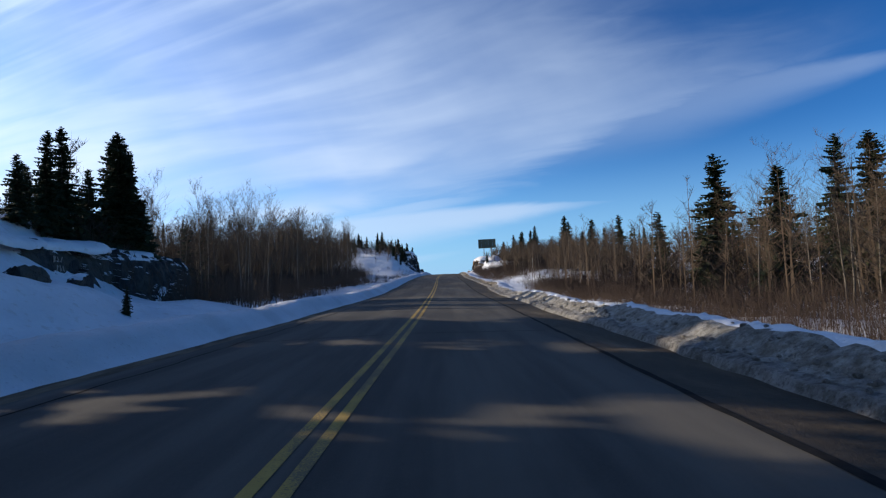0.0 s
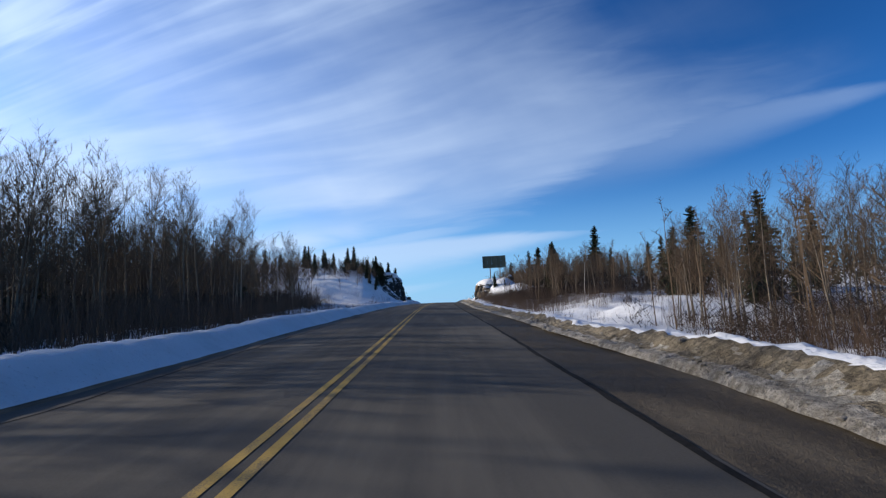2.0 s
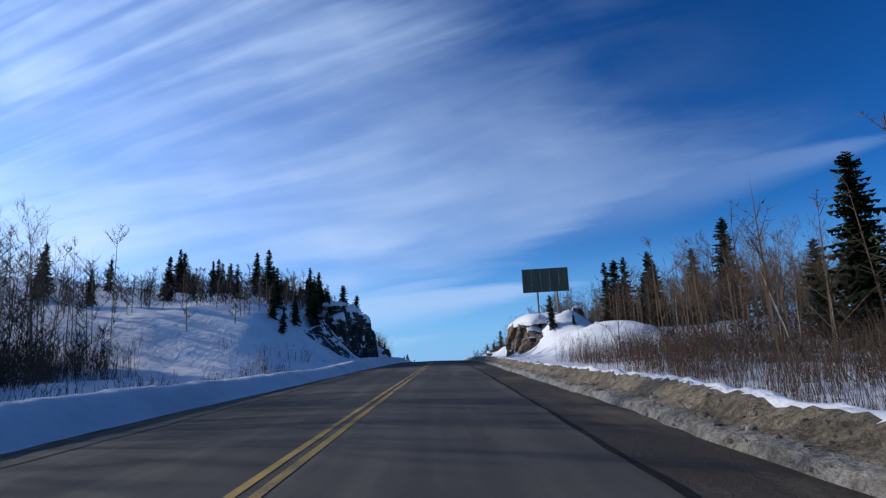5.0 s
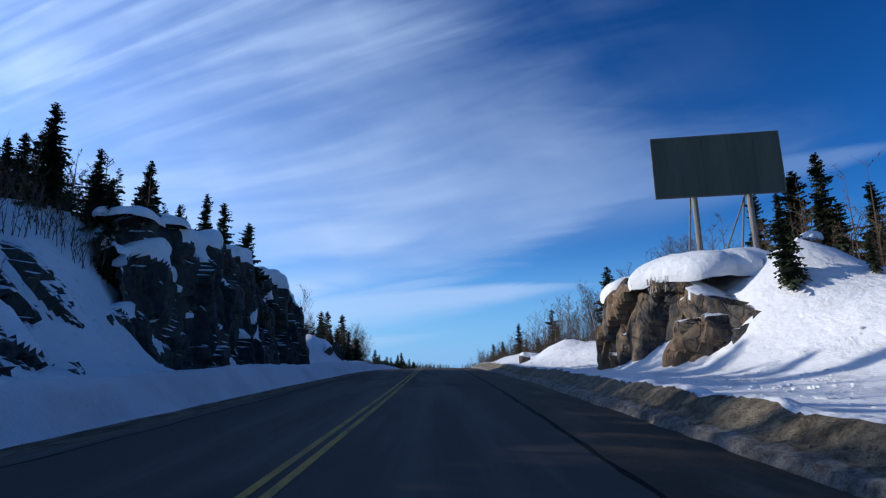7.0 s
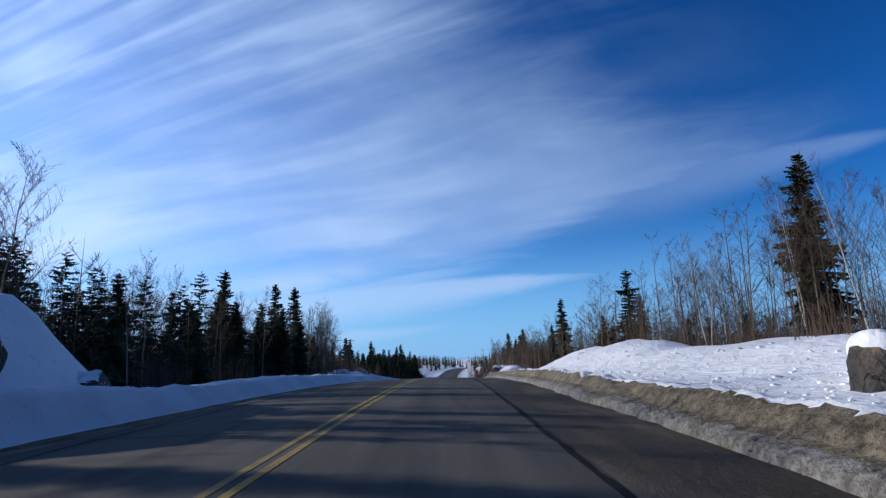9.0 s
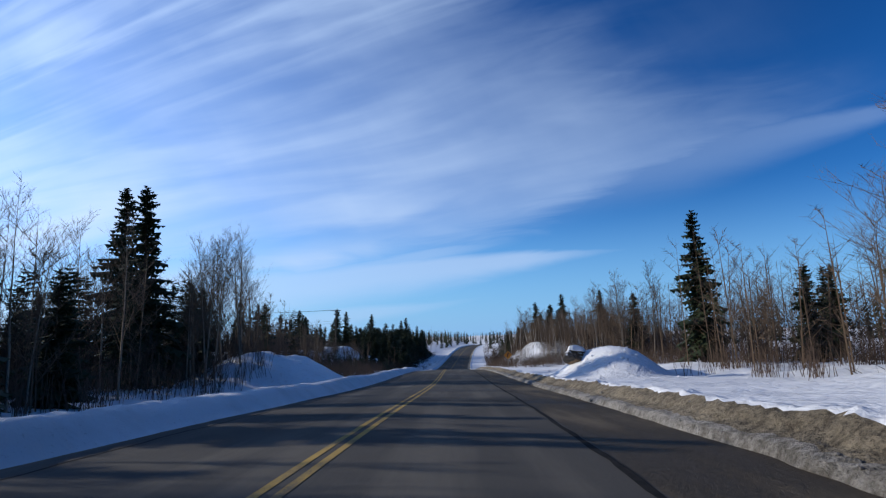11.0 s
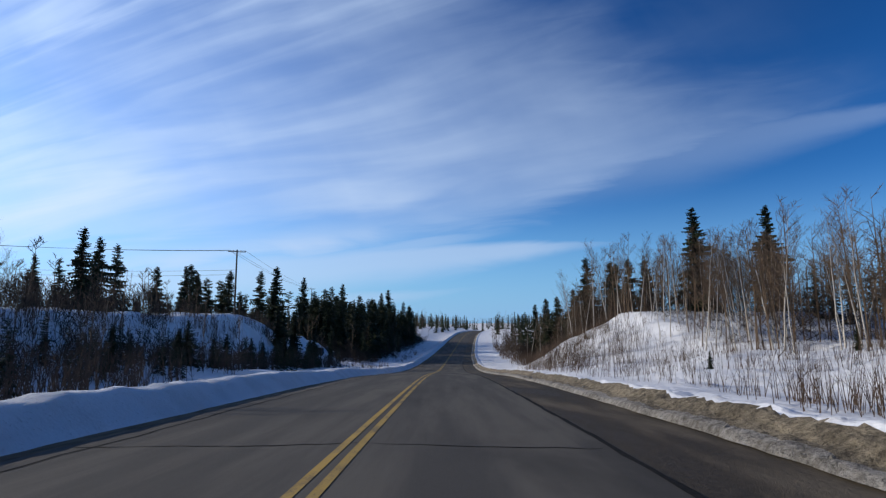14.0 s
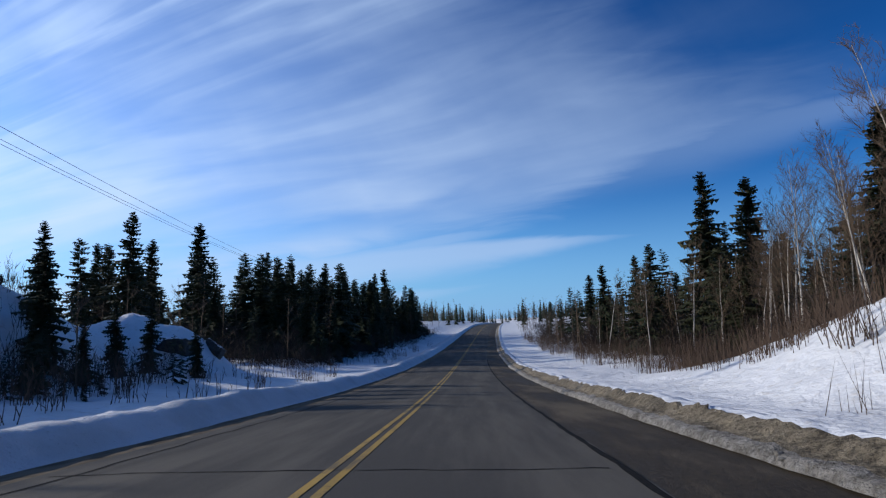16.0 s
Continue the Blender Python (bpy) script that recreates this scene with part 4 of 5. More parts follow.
def spruce_meshes(seed, h, radius, whorls, club, sparse):
    """Trunk and crown of a spruce: whorls of drooping, ragged boughs."""
    rnd = random.Random(seed)
    lean = (rnd.uniform(-0.02, 0.02), rnd.uniform(-0.02, 0.02))
    tv, tf = [], []
    pts = [(lean[0] * h * k / 6, lean[1] * h * k / 6, h * k / 6 * 0.985) for k in range(7)]
    pts[0] = (0, 0, -0.5)
    tube_into(tv, tf, pts, [0.012 * h * (1 - k / 6.3) + 0.012 for k in range(7)], 6)
    trunk = mesh_of("trunk", tv, tf, BARK_SPRUCE, True)
    v, f = [], []
    lobes = [rnd.uniform(0.78, 1.18) for _ in range(9)]
    total = whorls * 13
    for n in range(total):
        t = 0.06 + 0.93 * (n / (total - 1)) ** 0.90
        if rnd.random() < sparse:
            continue
        z0 = h * t + rnd.uniform(-0.12, 0.12)
        a = rnd.uniform(0, 2 * math.pi)
        reach = radius * (1 - t) ** 0.62 * lobes[int(t * 8.99)] * (0.85 + 0.25 * math.sin(3 * a + 9 * t)) + 0.07
        if club and t > 0.80:
            reach = max(reach, radius * 0.30 * (1 - ((t - 0.88) / 0.12) ** 2 * 0.8))
        r = reach * rnd.uniform(0.45, 1.2)
        out, side = Vector((math.cos(a), math.sin(a), 0)), Vector((-math.sin(a), math.cos(a), 0))
        rise = 0.60 * (t - 0.40) * r
        droop = (0.45 - 0.25 * t) * r
        prev = o = Vector((lean[0] * z0, lean[1] * z0, z0))
        segs = 3 if r < 0.7 else 4
        for k in range(1, segs + 1):
            q = k / segs
            p = o + out * (r * q) + Vector((0, 0, rise * q - droop * q * q + 0.12 * r * q**4)) + side * rnd.uniform(-0.07, 0.07) * r
            wide = (r * 0.27 + 0.07) * (1.1 - 0.8 * abs(q - 0.5)) * rnd.uniform(0.7, 1.3)
            hang = wide * rnd.uniform(0.7, 1.4)
            i = len(v)
            step = p - prev
            v.extend([tuple(prev), tuple(p + step * 0.3), tuple(prev + step * 0.8 + side * wide - Vector((0, 0, hang * 0.5))),
                      tuple(prev + step * 0.8 - side * wide - Vector((0, 0, hang * 0.5))), tuple(prev + step * 0.6 - Vector((0, 0, hang)))])
            f.extend([(i, i + 1, i + 2), (i, i + 3, i + 1), (i, i + 4, i + 1)])
            prev = p
    return trunk, mesh_of("crown", v, f, NEEDLES)


def bare_tree_meshes(seed, h, bark, twig, limbs, fine, low=0.35, thick=1.0, splay=0.5):
    """Trunk and leafless crown of an aspen or birch."""
    rnd = random.Random(seed)
    tv, tf, v, f = [], [], [], []
    bend = Vector((rnd.uniform(-0.06, 0.06), rnd.uniform(-0.06, 0.06), 0))
    n = 8
    pts = [Vector((0, 0, -0.4))] + [Vector((rnd.uniform(-0.05, 0.05), rnd.uniform(-0.05, 0.05), 0)) + bend * h * (k / n) ** 2 + Vector((0, 0, h * k / n)) for k in range(1, n + 1)]
    rad = [thick * 0.0075 * h * (1 - k / n) ** 1.15 + 0.007 for k in range(n + 1)]
    tube_into(tv, tf, pts, rad, 5)

    def at(t):
        k = min(n - 1, int(t * n))
        return pts[k].lerp(pts[k + 1], t * n - k)

    for b in range(limbs):
        t = low + (0.97 - low) * (b + rnd.random()) / limbs
        a = rnd.uniform(0, 6.283)
        ln = h * (0.34 * (1 - t) + 0.09) * rnd.uniform(0.7, 1.25)
        out = Vector((math.cos(a), math.sin(a), 0))
        dirn = (out * splay + Vector((0, 0, 0.75))).normalized()
        p = at(t)
        lp = [p]
        for k in range(3):
            dirn = (dirn + Vector((rnd.uniform(-0.17, 0.17), rnd.uniform(-0.17, 0.17), rnd.uniform(0.0, 0.22)))).normalized()
            lp.append(lp[-1] + dirn * ln / 3)
        r0 = 0.0017 * h * (1.2 - t)
        tube_into(v, f, lp, [r0, r0 * 0.75, r0 * 0.5, 0.006], 3)
        for c in range(fine):
            q = rnd.uniform(0.15, 1.0) * 3
            k = min(2, int(q))
            s = lp[k].lerp(lp[k + 1], q - k)
            d2 = (dirn * 0.7 + Vector((rnd.uniform(-1, 1), rnd.uniform(-1, 1), rnd.uniform(-0.1, 0.9)))).normalized()
            l2 = ln * rnd.uniform(0.22, 0.5)
            e = s + d2 * l2 + Vector((0, 0, 0.08 * l2))
            spike_into(v, f, s, e, 0.008)
            for g in range(5):
                d3 = (d2 + Vector((rnd.uniform(-0.9, 0.9), rnd.uniform(-0.9, 0.9), rnd.uniform(-0.2, 0.6)))).normalized() * l2 * rnd.uniform(0.3, 0.7)
                st = s.lerp(e, rnd.uniform(0.2, 0.9))
                sliver_into(v, f, st, st + d3, 0.0065)
    return mesh_of("trunk", tv, tf, bark, True), mesh_of("crown", v, f, twig)


SPRUCE_LABEL = "dark green spruce with ragged drooping boughs standing in snow"
SPRUCES = [spruce_meshes(s, 10.0, r, w, c, sp) for s, r, w, c, sp in ((1, 1.6, 33, False, 0.04), (2, 1.5, 34, True, 0.05), (3, 1.9, 32, False, 0.06),
                                                                      (4, 1.4, 32, True, 0.12), (5, 1.6, 27, False, 0.25), (6, 1.4, 34, True, 0.04))]
ASPENS = [bare_tree_meshes(20 + k, 12.0, BARK_ASPEN, TWIGS, 34, 8, 0.24, 1.0, 0.55) for k in range(4)]
BIRCHES = [bare_tree_meshes(40 + k, 11.0, BARK_BIRCH, TWIGS, 26, 8, 0.32, 0.9, 0.5) for k in range(3)]
LARCHES = [bare_tree_meshes(60 + k, 12.0, BARK_SPRUCE, LARCH, 46, 8, 0.12, 1.1, 1.5) for k in range(2)]


def tree(name, meshes, built, x, y, h, rz, label, category, group, leaning=(0, 0), wide=1.0):
    s = h / built
    m = Matrix.Translation((x, y, float(ground_z(x, y)) - 0.05)) @ pose(0, 0, 0, leaning[0], leaning[1], rz)
    ob = empty(name, m)
    ob.scale = (s * wide, s * wide, s)
    part(meshes[0].name, meshes[0], ob)
    part(meshes[1].name, meshes[1], ob)
    return tagged(ob, label, category, group)


rng = random.Random(11)


def spruce(x, y, h, kind=None):
    k = rng.randrange(6) if kind is None else kind
    tree("spruce_tree", SPRUCES[k], 10.0, x, y, h, rng.uniform(0, 360), SPRUCE_LABEL, "spruce tree", "roadside spruces", (0, 0), rng.uniform(1.05, 1.4))


# spruces that stand out on the skyline: x, y and the height of the tip
TIPS = [(-24.4, 36.8, 12.5, 1), (-25.6, 37.2, 12.3, 1), (-26, 40, 11.8, 0), (-28, 33, 9.4, 2), (24, 52.5, 13.2, 2), (26, 39, 11.3, 3), (25, 34, 10.4, 1),
        (31.9, 105.9, 13.9, 2), (43.7, 115.3, 14.8, 3), (44.5, 207.7, 26.3, 1), (38.5, 235, 25.6, 0), (25.2, 206.3, 19.6, 5), (-23, 197.6, 21.5, 1),
        (-35.2, 198.5, 22.1, 0), (-32.7, 205, 21.9, 3), (-13.2, 210.9, 16.5, 0), (-18, 210.7, 17.9, 0), (-21.7, 309, 19.2, 1), (26.9, 257, 21.1, 5),
        (24.9, 289.2, 17.8, 4), (21.3, 311, 16.4, 0), (-20.5, 275.2, 16.6, 2), (-26.2, 313.4, 20.5, 3), (-59.1, 441.7, 18.1, 4), (-47.8, 398, 16.3, 0),
        (-42.7, 482.9, 18.1, 1), (30.6, 456, 17, 0), (35, 456, 16.3, 1), (38.8, 404.4, 17, 0), (28.2, 400.2, 15.9, 2)]
for x, y, tip, k in TIPS:
    spruce(x, y, tip - float(ground_z(x, y)), k)
TIPS2 = [(-24.8, 198, 21.2, 1), (-20.6, 198, 17.6, 2), (-30.5, 198, 20.2, 0), (-18, 198, 16.5, 2), (-25.9, 31.5, 11.2, 1), (-25.8, 33, 11.8, 1), (-26, 29.5, 9.3, 2), (-26.4, 32.2, 9.4, 0), (-25.5, 35, 9.6, 2), (-25.8, 39.5, 12.7, 1), (-26.4, 40.3, 12.4, 3),
         (-21.1, 557, 16.3, 5), (-23.5, 553, 14.8, 5), (-51, 423.7, 16.6, 0), (39.9, 559.8, 13, 1), (-47.6, 531.3, 19.2, 5), (-63.4, 505.5, 19.1, 1), (42.8, 522.8, 14.6, 1),
         (-67.4, 495, 16.9, 0), (-39, 557.2, 18.7, 5), (-37.2, 455, 14.2, 3), (13.8, 193.2, 12.8, 0), (31, 205, 20.8, 0), (33, 207, 20.0, 1), (29.1, 115.6, 14.3, 1), (27.8, 117.4, 12.0, 2), (29.3, 215.6, 21.6, 1), (36.3, 219.7, 20.1, 2), (52.6, 234.5, 27.0, 0), (28.9, 197.4, 16.1, 2),
         (-38, 205.5, 23.2, 1), (-21, 212.4, 19.6, 0), (-45, 430.4, 12.6, 0), (-41.2, 431.3, 12.9, 3), (-42, 435, 13.6, 1), (-38.2, 434, 9.3, 0), (26.5, 424, 12.4, 0), (29.5, 426, 13.4, 3), (32.5, 427, 13.3, 2)]
for x, y, tip, k in TIPS2:
    spruce(x, y, tip - float(ground_z(x, y)), k)


# places kept free of trees: x, y, half width, half length
CLEAR = [(14, 195, 7.5, 13), (12, 256, 6, 11), (14, 240, 6, 9), (-12, 232, 7, 9), (-10, 200, 5.5, 30), (-13, 323, 5, 8), (11, 303, 5, 6), (9, 338, 4, 12), (-18, 30, 6, 15), (-22, 424, 7, 9), (-21, 436, 6, 6),
         (13, 222, 6, 9), (12, 375, 5.5, 32), (-25, 412, 6, 20), (16, 102, 8.5, 18), (16, 178, 8, 12)]


def is_clear(x, y):
    return all(abs(x - cx) > rx or abs(y - cy) > ry for cx, cy, rx, ry in CLEAR)


def scatter(count, x0, x1, y0, y1, h0, h1, make, apart=1.2):
    """Plants count trees in a strip, measured from the road's centre line."""
    for _ in range(count):
        y = rng.uniform(y0, y1)
        x = float(road_x(y)) + rng.uniform(x0, x1)
        if is_clear(x, y):
            make(x, y, rng.uniform(h0, h1))


scatter(18, -42, -14, 180, 216, 2.5, 6, spruce)
for x, y, h in ((-14.6, 187.5, 5.2), (-15.6, 189, 4.4), (-17, 196, 5.0), (-16, 198, 4.2), (-14.6, 205, 2.4), (-14.8, 207.4, 7.2), (-14.4, 210.4, 6.4), (-15.0, 211.6, 7.4), (-14.6, 218.4, 5.6), (-15.5, 182, 3.4), (-16.8, 178, 3.2), (-15.2, 176, 2.6), (-18, 184, 4.6), (-15.4, 200.5, 3.6), (-15, 208, 3.4), (-15.5, 213, 3.8), (-14.8, 217, 3.5), (-15.2, 221, 4.2), (-14.8, 197, 3.6), (-14.5, 202.5, 3.4), (-15.0, 211, 4.2), (-14.4, 199, 2.8)):
    spruce(x, y, h, 0)
scatter(8, -44, -30, 24, 52, 6, 9, spruce)
# unseen spruce row added beside the start; gaps let sun strips onto the road
for k, c in enumerate((-9, -7.2, -5.5, -3.6, -1.8, 0.2, 1.9, 5.4, 6.4, 7.6, 10.8, 12.0, 13.2)):
    x = -25.5 + 2.5 * math.sin(k * 2.4)
    spruce(x, c - 0.287 * x, (14.0 if c < 14 else 9.0) + 1.3 * math.sin(k * 1.7), (1, 5, 3)[k % 3])
for x, y, tip, k in ((-31.4, 37, 10.7, 2), (-24.9, 37.5, 11.1, 1), (-24.2, 36.8, 11.0, 3), (-32.6, 36, 9.2, 2), (-27.4, 37, 8.8, 0), (-26, 37.5, 8.4, 0), (-30.9, 38, 9.6, 2), (-23.6, 38, 8.0, 0), (-29, 36, 10.2, 1)):
    spruce(x, y, tip - float(ground_z(x, y)), k)
scatter(12, -40, -27, 60, 150, 6, 9, spruce)
scatter(16, 17, 45, 30, 190, 6, 10, spruce)
scatter(16, -40, -19, 255, 330, 7, 11, spruce)
for x, y, h in ((-19, 222, 8), (-21.5, 226, 9), (-18.5, 216.5, 6.5), (-22, 231, 8), (-24, 219, 9), (-25, 236, 9), (-20, 243, 8), (-23, 248, 9), (-18, 252, 7)):
    spruce(x, y, h, 2)
scatter(14, -24, -15, 266, 300, 6, 9.5, lambda x, y, h: spruce(x, y, h, 2))
scatter(10, 22, 45, 262, 345, 6, 9, spruce)
scatter(12, 18, 40, 440, 480, 8, 14, lambda x, y, h: spruce(x, y, h, rng.choice((1, 3, 5))))
scatter(14, -60, -30, 350, 432, 5, 8, spruce)
scatter(12, -75, -26, 432, 470, 7, 11, spruce)
for x, y, h in ((-16, 402, 2.8), (-17.5, 406, 3.2), (-15.5, 410, 2.6), (-18, 412, 3.4), (-16.5, 415, 3.0), (-19, 409, 3.4), (-17, 419, 3.2), (-18.5, 399, 2.8), (-16, 395, 2.6), (-18, 391, 3.0), (-17, 386, 2.4), (-16.5, 379, 2.6), (-17.5, 373, 2.8)):
    spruce(x, y, h, 2)
scatter(10, -24, -14, 345, 412, 2, 3.4, spruce)
for x, y, h in ((-17.5, 25, 1.4), (16.2, 192, 1.6), (13.5, 345, 0.9), (16, 358, 0.8), (20, 366, 1.1), (12.5, 364, 0.8), (-17, 431, 4.2), (-19, 428.5, 5.0), (-20, 420, 6.5), (-22.5, 423, 6.0), (-18.5, 424, 4.6), (-21, 416, 5.5), (18.5, 352, 0.9)):
    spruce(x, y, h, 0)


def aspen(x, y, h):
    k = rng.randrange(4)
    tree("aspen_tree", ASPENS[k], 12.0, x, y, h, rng.uniform(0, 360), "leafless grey-brown aspen with fine twigs in snow", "bare tree", "roadside aspens", (rng.uniform(-4, 4), rng.uniform(-4, 4)))


def birch(x, y, h):
    k = rng.randrange(3)
    tree("birch_tree", BIRCHES[k], 11.0, x, y, h, rng.uniform(0, 360), "leafless white-trunked birch leaning on a snowy slope", "bare tree", "roadside birches", (rng.uniform(-9, 9), rng.uniform(-9, 9)))


def larch(x, y, h):
    k = rng.randrange(2)
    tree("larch_tree", LARCHES[k], 12.0, x, y, h, rng.uniform(0, 360), "bare tan larch with short level branches", "bare tree", "roadside larches")


for x, y, h in ((24.6, 44, 12.5), (27, 40, 12.0), (25.5, 33, 11.0), (22.5, 47, 9.5), (21.3, 289, 12.0), (24, 30, 10)):
    larch(x, y, h)
scatter(18, -30, -16, 45, 62, 8, 11, aspen)
scatter(22, -31, -16, 62, 78, 8.5, 10.2, aspen)
scatter(42, -31, -16, 78, 112, 10.2, 12.2, aspen)
scatter(38, -36, -23, 112, 165, 10.5, 13, aspen)
scatter(100, 17, 34, 18, 190, 5.5, 7.6, aspen)
scatter(26, 19, 28, 73, 90, 7, 8.5, aspen)
scatter(40, 17, 30, 112, 180, 5.5, 7.4, aspen)
scatter(36, -30, -16, 255, 330, 7.5, 10.5, aspen)
scatter(34, 19, 32, 215, 345, 6.5, 9, aspen)
scatter(18, -34, -14, 330, 400, 4, 6, aspen)
scatter(70, 18.5, 29, 356, 403, 5.5, 8, birch)
scatter(50, 16, 30, 405, 440, 6, 10, birch)
scatter(16, 16, 27, 324, 356, 6, 8.5, aspen)
scatter(16, 16, 30, 100, 190, 5.5, 7.4, birch)
scatter(40, 18.5, 30, 214, 264, 7, 10, birch)
scatter(18, 16, 36, 428, 480, 6, 10, birch)
for k in range(16):
    aspen(14.2 + 5.2 * rng.random(), 81.5 + 11 * rng.random(), rng.uniform(6.0, 7.8))
for x, y, h in ((-16.5, 251, 7), (-16.5, 241, 10), (-18.5, 238, 9), (-19.5, 243, 9.5), (-17.5, 310, 11), (-18.5, 314, 12), (-19.5, 318, 11), (-17, 316, 10), (-19.5, 323, 13), (-21, 326, 13.5), (-22.5, 321, 12.5), (-20.5, 329, 12.5), (-24, 325, 13), (18.5, 322, 8.5), (20, 327, 8.5), (18, 330, 8), (20, 318, 9)):
    aspen(x, y, h)


# ---- woods and brush beyond the single trees ----
def simple_bare(rnd, h, v, f, x, y, z, limbs):
    lean = Vector((rnd.uniform(-0.07, 0.07), rnd.uniform(-0.07, 0.07), 1))
    o = Vector((x, y, z - 0.3))
    tube_into(v, f, [o, o + lean * h * 0.55], [0.048, 0.030], 3)
    spike_into(v, f, o + lean * h * 0.55, o + lean * h, 0.030)
    for _ in range(limbs):
        t = rnd.uniform(0.2, 0.95)
        a = rnd.uniform(0, 6.283)
        s = o + lean * h * t
        d = Vector((math.cos(a) * 0.7, math.sin(a) * 0.7, 0.75)) * h * (0.26 * (1 - t) + 0.09)
        e = s + d
        spike_into(v, f, s, e, 0.018)
        for _ in range(13):
            p = s.lerp(e, rnd.uniform(0.2, 0.95))
            q = p + Vector((rnd.uniform(-1, 1), rnd.uniform(-1, 1), rnd.uniform(0, 1.2))) * d.length * 0.36
            sliver_into(v, f, p, q, 0.019)


def simple_spruce(rnd, h, v, f, x, y, z):
    r = h * rnd.uniform(0.10, 0.15)
    levels = 9
    for k in range(levels):
        t = 0.08 + 0.9 * k / levels
        for b in range(6):
            a = rnd.uniform(0, 6.283)
            ln = r * (1 - t) ** 0.8 * rnd.uniform(0.7, 1.3) + 0.12
            w = ln * 0.55
            c, s = math.cos(a), math.sin(a)
            zz = z + h * t
            i = len(v)
            v.extend([(x, y, zz + h * 0.09), (x + c * ln - s * w, y + s * ln + c * w, zz - 0.25 * ln), (x + c * ln + s * w, y + s * ln - c * w, zz - 0.3 * ln), (x + c * ln * 1.2, y + s * ln * 1.2, zz - 0.1 * ln)])
            f.extend([(i, i + 1, i + 3), (i, i + 3, i + 2)])


def woods(name, label, count, x0, x1, y0, y1, h0, h1, share, seed, limbs=9):
    """Trees nobody could count, as stuff: bare ones, and spruces in the given share."""
    rnd = random.Random(seed)
    bv, bf, sv, sf = [], [], [], []
    for _ in range(count):
        y = rnd.uniform(y0, y1)
        x = float(road_x(y)) + rnd.uniform(x0, x1)
        z, h = float(ground_z(x, y)), rnd.uniform(h0, h1)
        if not is_clear(x, y):
            continue
        if rnd.random() < share:
            simple_spruce(rnd, h * 0.95, sv, sf, x, y, z)
        else:
            simple_bare(rnd, h, bv, bf, x, y, z, limbs)
    ob = new(name, mesh_of(name, bv, bf, TWIGS))
    tagged(ob, label, "woods", kind="stuff")
    if sf:
        ob2 = new("far_spruces", mesh_of("far_spruces", sv, sf, NEEDLES))
        tagged(ob2, "distant dark spruce woods above the snow", "woods", kind="stuff")


def spruce_thicket(count, x0, x1, y0, y1, h0, h1, seed, whorls=11):
    """Crowded spruces behind the single ones, as stuff."""
    rnd = random.Random(seed)
    _, crown = spruce_meshes(seed, 10.0, 1.5, whorls, True, 0.0)
    co = np.array([q.co for q in crown.vertices])
    fa = np.array([tuple(p.vertices) for p in crown.polygons])
    vs, fs, n = [], [], 0
    for _ in range(count):
        y = rnd.uniform(y0, y1)
        x = float(road_x(y)) + rnd.uniform(x0, x1)
        if not is_clear(x, y):
            continue
        s, a = rnd.uniform(h0, h1) / 10, rnd.uniform(0, 6.283)
        turn = np.array([[math.cos(a), -math.sin(a), 0], [math.sin(a), math.cos(a), 0], [0, 0, 1]])
        vs.append(co @ turn.T * s * (rnd.uniform(1.15, 1.55), rnd.uniform(1.15, 1.55), 1) + (x, y, float(ground_z(x, y))))
        fs.append(fa + n)
        n += len(co)
    ob = new("spruce_thicket", mesh_of("spruce_thicket", np.concatenate(vs).tolist(), np.concatenate(fs).tolist(), NEEDLES))
    tagged(ob, "crowded dark spruces in the woods behind", "woods", kind="stuff")


spruce_thicket(60, -44, -18, 462, 580, 7, 15, 101)
spruce_thicket(30, -62, -32, 472, 575, 13, 18, 111, 24)
spruce_thicket(76, -34, -17, 462, 575, 9, 15, 112, 20)
spruce_thicket(22, 28, 46, 380, 430, 4, 7, 113)
spruce_thicket(8, 18, 60, 480, 580, 8, 12, 114)
spruce_thicket(22, 16, 42, 440, 560, 6, 11, 102)
spruce_thicket(40, 21, 46, 428, 470, 7, 12, 107)
spruce_thicket(44, -25, -15, 455, 575, 3, 7, 108)
spruce_thicket(110, -44, -17, 244, 332, 4, 9.5, 103)
spruce_thicket(26, -27, -18, 232, 264, 6, 9, 109)
# low spruces added on the cut's top to carry its shade across the road
spruce_thicket(80, -24, -14, 199, 226, 1.8, 3.8, 116)
spruce_thicket(130, -22, -13.5, 352, 426, 1.4, 3.0, 104, 8)
spruce_thicket(16, -60, -22, 36, 60, 6, 10, 105)
spruce_thicket(70, -64, -36, 44, 168, 6, 9, 115)
spruce_thicket(14, 20, 46, 20, 70, 5, 9, 106)

WOOD = "dense leafless brown woods behind the roadside trees"
# first strip lies out of view beside the start, added for its shadows
woods("bare_woods", WOOD, 160, -62, -30, -45, 34, 8, 12, 0.0, 70)
woods("bare_woods", WOOD, 150, -58, -19, 34, 62, 6, 8, 0.0, 71)
woods("bare_woods", WOOD, 320, -62, -34, 62, 112, 9, 12, 0.0, 97)
woods("bare_woods", WOOD, 180, -34, -18, 62, 112, 8.5, 11, 0.0, 99)
woods("bare_woods", WOOD, 460, -60, -25, 112, 172, 8.5, 11.5, 0.0, 98)
woods("bare_woods", WOOD, 760, 14, 58, -20, 200, 5, 8.5, 0.0, 72)
woods("bare_woods", WOOD, 620, -66, -17, 225, 345, 7, 11, 0.0, 73)
woods("bare_woods", WOOD, 720, 18, 62, 208, 345, 6, 10, 0.0, 74)
woods("bare_woods", WOOD, 170, 19, 34, 350, 424, 5, 9, 0.0, 93)
woods("bare_woods", WOOD, 420, 20, 52, 190, 242, 6, 9, 0.0, 95)
